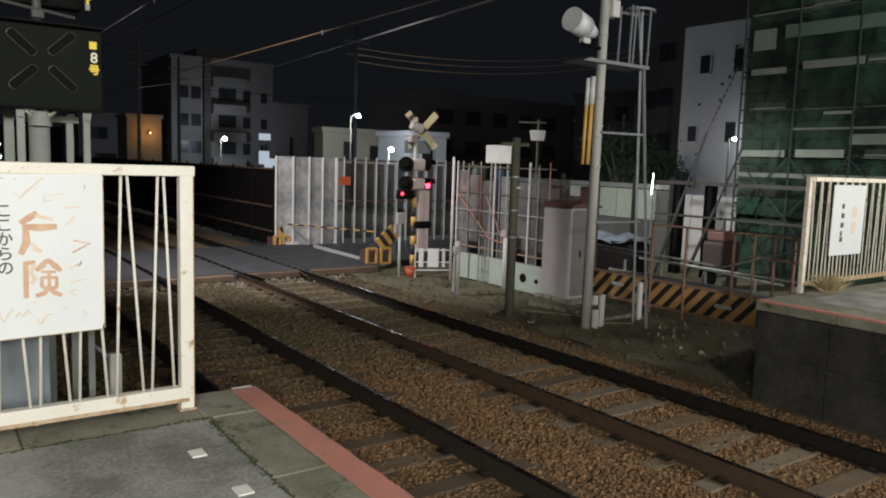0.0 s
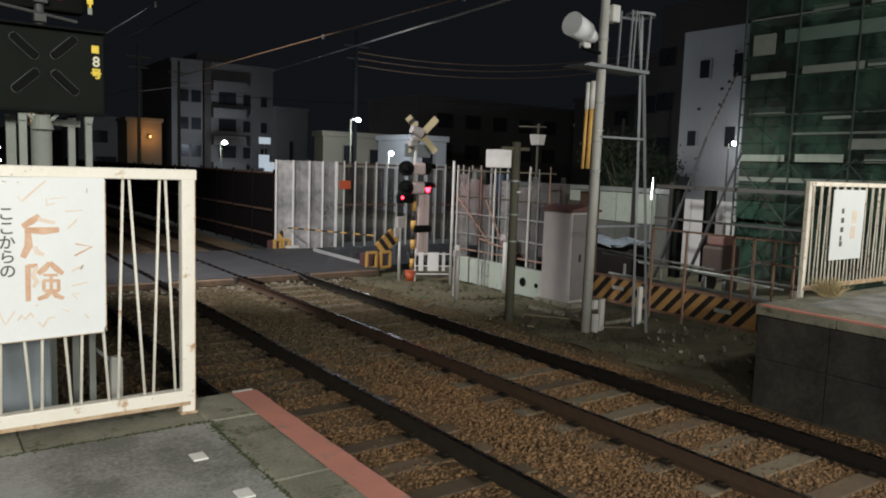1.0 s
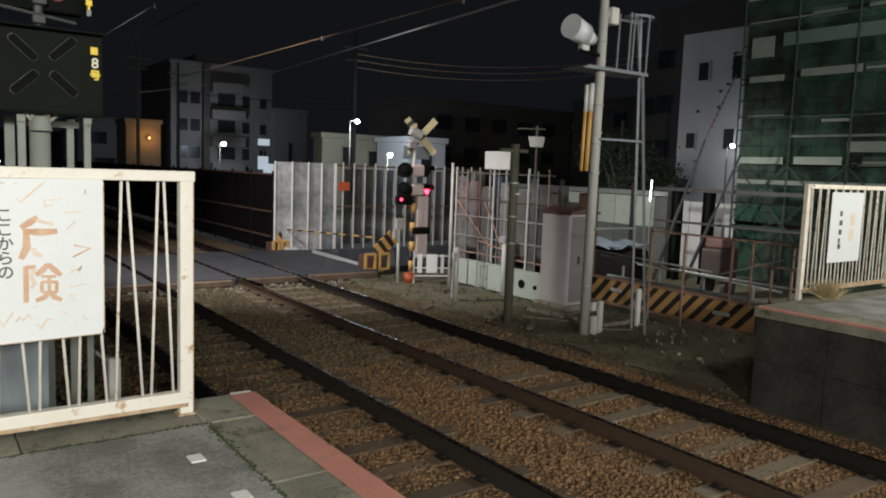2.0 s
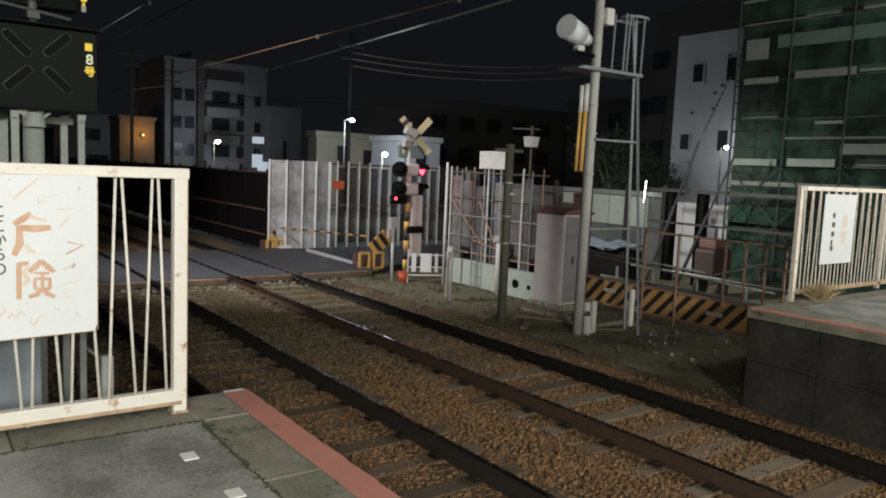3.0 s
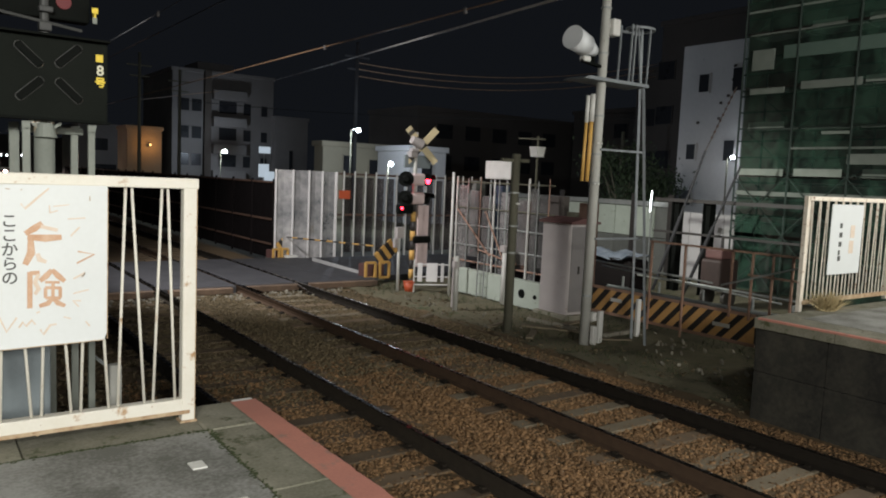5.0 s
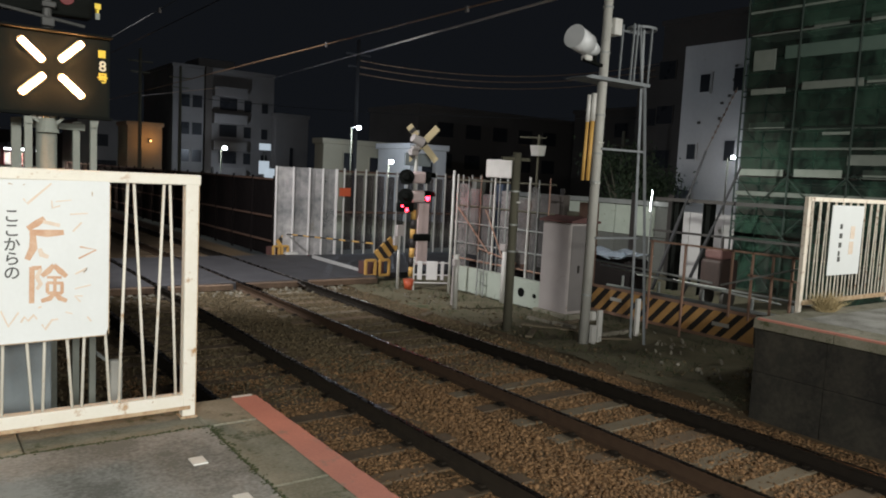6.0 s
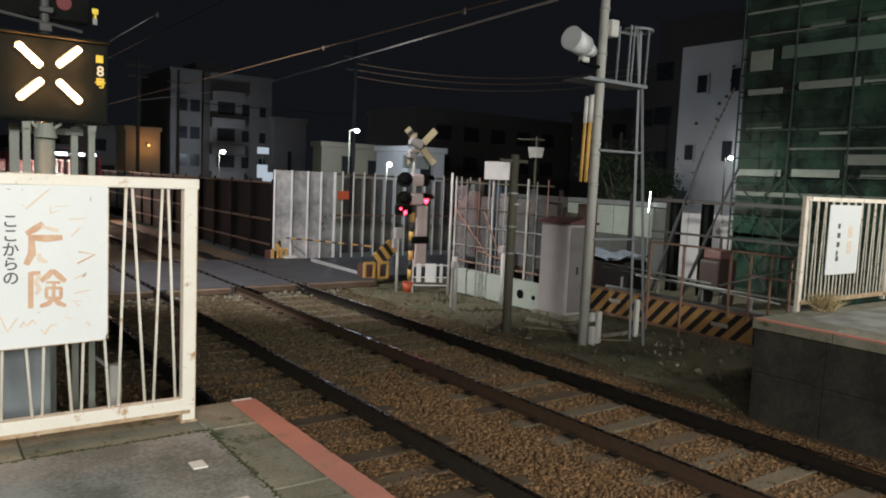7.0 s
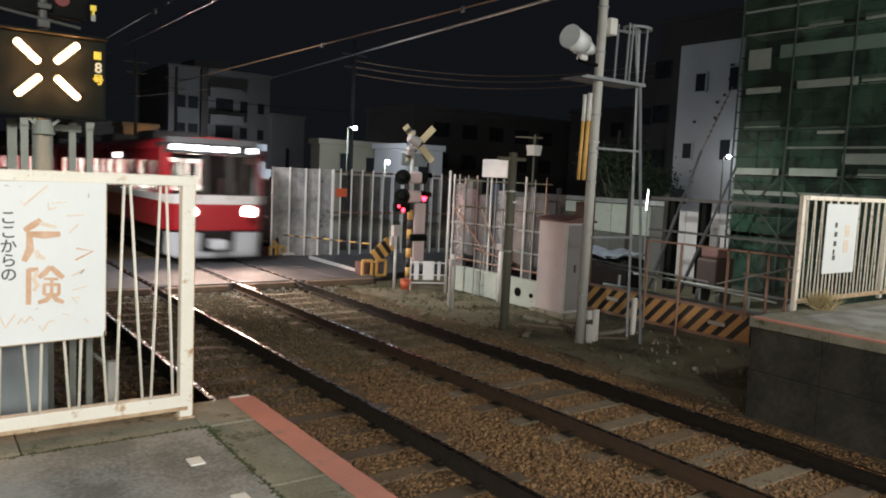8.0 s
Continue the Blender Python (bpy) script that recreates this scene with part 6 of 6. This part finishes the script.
# lights of a distant street beyond the end of the line
for i, (x, y, z, w, g) in enumerate(((4.5, 118, 4.6, 0.5, G_SHOP), (6.0, 118, 3.2, 1.8, G_SHOP), (9.5, 118, 3.3, 0.6, G_SHOP), (12.4, 118, 3.35, 0.5, G_SHOP), (5.5, 118, 1.6, 3.0, G_SHOPRED), (9.6, 118, 1.6, 0.3, G_SHOP))):
    t = thing("distant_light", "distant red shop light" if g is G_SHOPRED else "distant white street light", "light", x, y, z)
    bm = B()
    bmesh.ops.create_icosphere(bm, subdivisions=2, radius=0.22, matrix=Matrix.Diagonal((max(1, w * 2), 1, 1, 1)))
    part("lantern", bm, g, t)
    bm = B()
    rod(bm, (0, 0.3, -z - 0.34), (0, 0.3, 0.2), 0.06, seg=8)
    part("pole", bm, M_OLIVE, t)
w = B()
box(w, -40, 60, 150, 152, -0.4, 7)
solid("backdrop", w, M_FACADE2, "dark distant row of houses", kind="backdrop")


# ---------------------------------------------------------------- the train
def ring_outline(h0, h1, half, top):
    return [(-half, h0), (-half, h1), (-half + 0.10, h1 + (top - h1) * 0.45), (-half + 0.42, h1 + (top - h1) * 0.85), (0, top),
            (half - 0.42, h1 + (top - h1) * 0.85), (half - 0.10, h1 + (top - h1) * 0.45), (half, h1), (half, h0)]


def train_car(front, group):
    LN, HW, TOP = 17.6, 1.39, 3.42
    c = thing("train_car", "red train car with an ivory stripe" + (" and a lit cab front" if front else ""), "train", group=group)
    y0 = 0.55 if front else 0.0
    bm = B()
    box(bm, -HW, HW, y0, LN, 0.86, 0.96)
    part("floor", bm, M_UNDER, c)
    # roof with rounded shoulders
    bm = B()
    o = ring_outline(2.98, 3.06, HW, TOP)
    prism(bm, o, y0 * 1.1, LN)
    part("roof", bm, M_TRAINRED, c, "red rounded roof edge")
    for yy in (4.0, 9.5, 14.0):
        bm = B()
        box(bm, -0.7, 0.7, yy, yy + 2.2, TOP - 0.05, TOP + 0.25, 0.08)
        part("air_conditioner", bm, M_TRAINROOF, c, "grey roof unit")
    for sx in (-1, 1):
        def wall(a, b, z0, z1, mat, name, out=0.0, lab=""):
            bm = B()
            xa, xb = sorted((sx * (HW - 0.05), sx * (HW + out)))
            box(bm, xa, xb, a, b, z0, z1)
            return part(name, bm, mat, c, lab)
        wall(y0, LN, 0.86, 1.66, M_TRAINRED, "side_panel")
        wall(y0 - 0.1 * front, LN, 1.66, 1.86, M_TRAINWHITE, "side_stripe", 0.004, "ivory stripe")
        wall(y0, LN, 2.72, 3.0, M_TRAINRED, "side_header")
        # openings: pillars between windows and doors
        edges, y = [], y0 + 0.5
        pat = (0.9, 1.5, 1.3, 1.5, 1.3)
        i = 0
        pill = [(y0, y0 + 0.5)]
        while y < LN - 1.6:
            w = pat[i % 5] - 0.28
            edges.append((y, y + w))
            pill.append((y + w, y + w + 0.28))
            y += w + 0.28
            i += 1
        pill.append((y, LN))
        for a, b in pill:
            wall(a, b, 1.86, 2.72, M_TRAINRED, "pillar")
        bm = B()
        xa, xb = sorted((sx * (HW - 0.07), sx * (HW - 0.053)))
        for a, b in pill:
            box(bm, xa, xb, a, b, 1.86, 2.72)
        box(bm, xa, xb, y0 + 0.3, LN - 0.2, 0.98, 1.85)
        box(bm, xa, xb, y0 + 0.3, LN - 0.2, 2.73, 2.97)
        part("inner_lining", bm, M_INTERIOR, c, "pale interior lining")
        for a, b in edges:
            bm = B()
            xa = sx * (HW - 0.03)
            box(bm, min(xa, xa + 0.008 * sx), max(xa, xa + 0.008 * sx), a, b, 1.86, 2.72)
            part("side_window", bm, M_CABGLASS, c, "side window pane").visible_shadow = False
        bm = B()
        box(bm, min(sx * 0.55, sx * 0.75), max(sx * 0.55, sx * 0.75), y0 + 1.6, LN - 0.5, 2.86, 2.9)
        part("ceiling_tube", bm, G_CEIL, c, "glowing ceiling tube")
        bm = B()
        box(bm, min(sx * 0.75, sx * 1.3), max(sx * 0.75, sx * 1.3), y0 + 1.6, LN - 0.5, 1.2, 1.95, 0.05)
        part("bench", bm, M_INTERIOR, c)
    bm = B()
    box(bm, -1.3, 1.3, LN - 0.12, LN - 0.04, 0.96, 2.95)
    part("end_wall", bm, M_INTERIOR, c)
    bm = B()
    box(bm, -1.15, 1.15, 1.0, LN - 0.4, 0.3, 0.86)
    part("underframe", bm, M_UNDER, c)
    for yy in (2.2, 4.3, LN - 4.3, LN - 2.2):
        for sx in (-0.75, 0.75):
            bm = B()
            rod(bm, (sx - 0.06, yy, 0.43), (sx + 0.06, yy, 0.43), 0.43, seg=20)
            part("wheel", bm, M_UNDER, c)
    if front:
        cab(c, HW, TOP)
    return c


def curved(x, lean=0.0):
    """The nose: how far back the face lies at x."""
    return 0.05 + 0.12 * (abs(x) / 1.39) ** 2.2 + 0.42 * max(0.0, (abs(x) - 1.06) / 0.33) ** 2 + lean


def face(name, xs, z0, z1, depth, mat, parent, lab="", lean0=0.0, lean1=0.0, out=0.0):
    bm = B()
    k = 30
    cols = []
    for i in range(k + 1):
        x = xs[0] + (xs[1] - xs[0]) * i / k
        cols.append([bm.verts.new((x, curved(x) - out + d + l, z)) for z, l in ((z0, lean0), (z1, lean1)) for d in (0, depth)])
    for a, b in zip(cols, cols[1:]):
        bm.faces.new((a[0], b[0], b[2], a[2]))
        bm.faces.new((a[1], a[3], b[3], b[1]))
        bm.faces.new((a[2], b[2], b[3], a[3]))
        bm.faces.new((a[0], a[1], b[1], b[0]))
    for a in (cols[0], cols[-1]):
        bm.faces.new((a[0], a[2], a[3], a[1]))
    bmesh.ops.recalc_face_normals(bm, faces=bm.faces)
    return part(name, bm, mat, parent, lab)


def cab(c, HW, TOP):
    HW -= 0.006
    face("front_lower_panel", (-HW, HW), 0.92, 1.62, 0.45, M_TRAINRED, c, "red lower front")
    face("front_stripe", (-HW, HW), 1.62, 1.86, 0.45, M_TRAINWHITE, c, "ivory stripe", out=0.004)
    lean = 0.14
    for x0, x1 in ((-HW, -1.22), (-0.42, -0.30), (0.30, 0.42), (1.22, HW)):
        face("window_pillar", (x0, x1), 1.86, 2.94, 0.25, M_TRAINRED if abs(x0 + x1) > 2 else M_BLACK, c, "", 0.0, lean)
    for x0, x1 in ((-1.22, -0.42), (-0.30, 0.30), (0.42, 1.22)):
        w = face("windscreen", (x0, x1), 1.86, 2.94, 0.02, M_CABGLASS, c, "dark windscreen", 0.06, lean + 0.06)
        w.visible_shadow = False
    face("front_header", (-HW, HW), 2.94, 3.22, 0.4, M_BLACK, c, "black display band", lean, lean + 0.04)
    face("front_top", (-HW + 0.14, HW - 0.14), 3.22, 3.37, 0.4, M_TRAINROOF, c, "dark roof front", lean + 0.04, lean + 0.16)
    for x0, x1, z0 in ((-1.20, -0.78, 2.95), (-0.70, -0.30, 2.93), (-0.12, 0.12, 2.93), (0.28, 0.50, 2.94), (0.88, 1.04, 2.94)):
        face("display", (x0, x1), z0 + 0.09, 3.165, 0.02, G_DEST, c, "glowing white display", lean, lean + 0.03, out=0.012)
    bm = B()
    for x0, x1, z0, z1 in ((-1.34, 1.34, 0.96, 1.90), (-1.34, 1.34, 2.82, 2.95), (0.25, 1.34, 1.90, 2.82), (-0.46, -0.38, 1.90, 2.82)):
        box(bm, x0, x1, 2.0, 2.06, z0, z1)
    part("cab_bulkhead", bm, M_MAROON, c, "dark cab bulkhead with windows to the lit saloon")
    bm = B()
    box(bm, -HW - 0.018, -HW + 0.004, 5.2, 6.1, 2.78, 2.93, 0.004)
    part("side_display", bm, G_DEST, c, "glowing white side display")
    bm = B()
    box(bm, -1.2, 1.2, 0.5, 0.9, 1.0, 1.75, 0.04)
    part("driver_desk", bm, M_HOUSING, c)
    bm = B()
    box(bm, 0.5, 1.1, 1.2, 1.6, 1.0, 2.3, 0.06)
    part("driver_seat", bm, M_MAROON, c, "maroon seat back")
    for sx in (-1, 1):
        x = sx * 0.80
        yy = curved(x) - 0.02
        bm = B()
        box(bm, x - 0.17, x + 0.17, yy - 0.01, yy + 0.1, 1.29, 1.59, 0.03)
        h = part("headlight_housing", bm, M_TRAINRED, c)
        bm = B()
        rod(bm, (x + 0.0, yy - 0.03, 1.44), (x + 0.0, yy - 0.008, 1.44), 0.12, seg=20)
        part("headlight_lens", bm, G_HEAD, h, "glowing headlight")
        # rim tube added to cut the lens's sideways spill of light
        bm = B()
        for q in range(20):
            a0, a1 = 2 * math.pi * q / 20, 2 * math.pi * (q + 1) / 20
            bm.faces.new([bm.verts.new((x + rr * math.cos(w), v, 1.44 + rr * math.sin(w))) for w, v, rr in ((a0, yy, 0.125), (a1, yy, 0.125), (a1, yy - 0.12, 0.15), (a0, yy - 0.12, 0.15))])
        bmesh.ops.remove_doubles(bm, verts=bm.verts, dist=0.0005)
        bmesh.ops.solidify(bm, geom=bm.faces, thickness=0.008)
        part("headlight_rim", bm, M_TRAINROOF, h, "dark headlight rim")
        # skirt halves
        face("skirt", (min(sx * 0.48, sx * 1.30), max(sx * 0.48, sx * 1.30)), 0.24, 0.86, 0.08, M_SKIRT, c, "grey skirt", 0.10, 0.0)
    face("skirt_bottom", (-1.15, 1.15), 0.18, 0.32, 0.08, M_SKIRT, c, "grey lower skirt", 0.12, 0.08)
    bm = B()
    box(bm, -0.46, 0.46, 0.35, 0.5, 0.3, 0.9)
    part("coupler_recess", bm, M_UNDER, c)
    bm = B()
    box(bm, -0.22, 0.22, -0.08, 0.4, 0.40, 0.66, 0.04)
    rod(bm, (0, -0.12, 0.5), (0, 0.3, 0.5), 0.09, seg=14)
    part("coupler", bm, M_SKIRT, c, "grey coupler")
    bm = B()
    bar(bm, (0.25, -0.02, 1.75), (0.62, 0.09, 2.3), 0.02, 0.02)
    bar(bm, (-0.62, -0.02, 1.75), (-0.35, 0.09, 2.4), 0.02, 0.02)
    part("wiper", bm, M_BLACK, c)


lead = train_car(True, "cars of the train")
second = train_car(False, "cars of the train")
cars = [lead, second] + [copy_thing(second, pose(0, 0, 0)) for k in range(2)]


def turned(rest, axis, degrees):
    return rest @ (pose(0, 0, 0, degrees, 0, 0) if axis == "x" else pose(0, 0, 0, 0, 0, degrees))


def motions():
    """The train runs in on the far track; lamp faces turn over to show lit or dark."""
    for k, car in enumerate(cars):
        rows = [(t, pose(TRACKS[1], 19.75 + 22.4 * (8.0 - t) + 17.75 * k, 0)) for t in (0.0, 2.0, 4.0, 6.0, 7.0, 7.5, 8.0)]
        walk(car, rows)
    for ob, rest, axis, times, lit in FLIPS:
        angle = 0 if lit else 180
        rows = [(0.0, turned(rest, axis, angle))]
        for t in times:
            rows.append((t - 0.034, turned(rest, axis, angle)))
            rows.append((t, turned(rest, axis, angle + 60)))
            rows.append((t + 0.034, turned(rest, axis, angle + 120)))
            rows.append((t + 0.067, turned(rest, axis, angle + 180)))
            angle += 180
        rows.append((8.0, turned(rest, axis, angle)))
        walk(ob, rows)


motions()
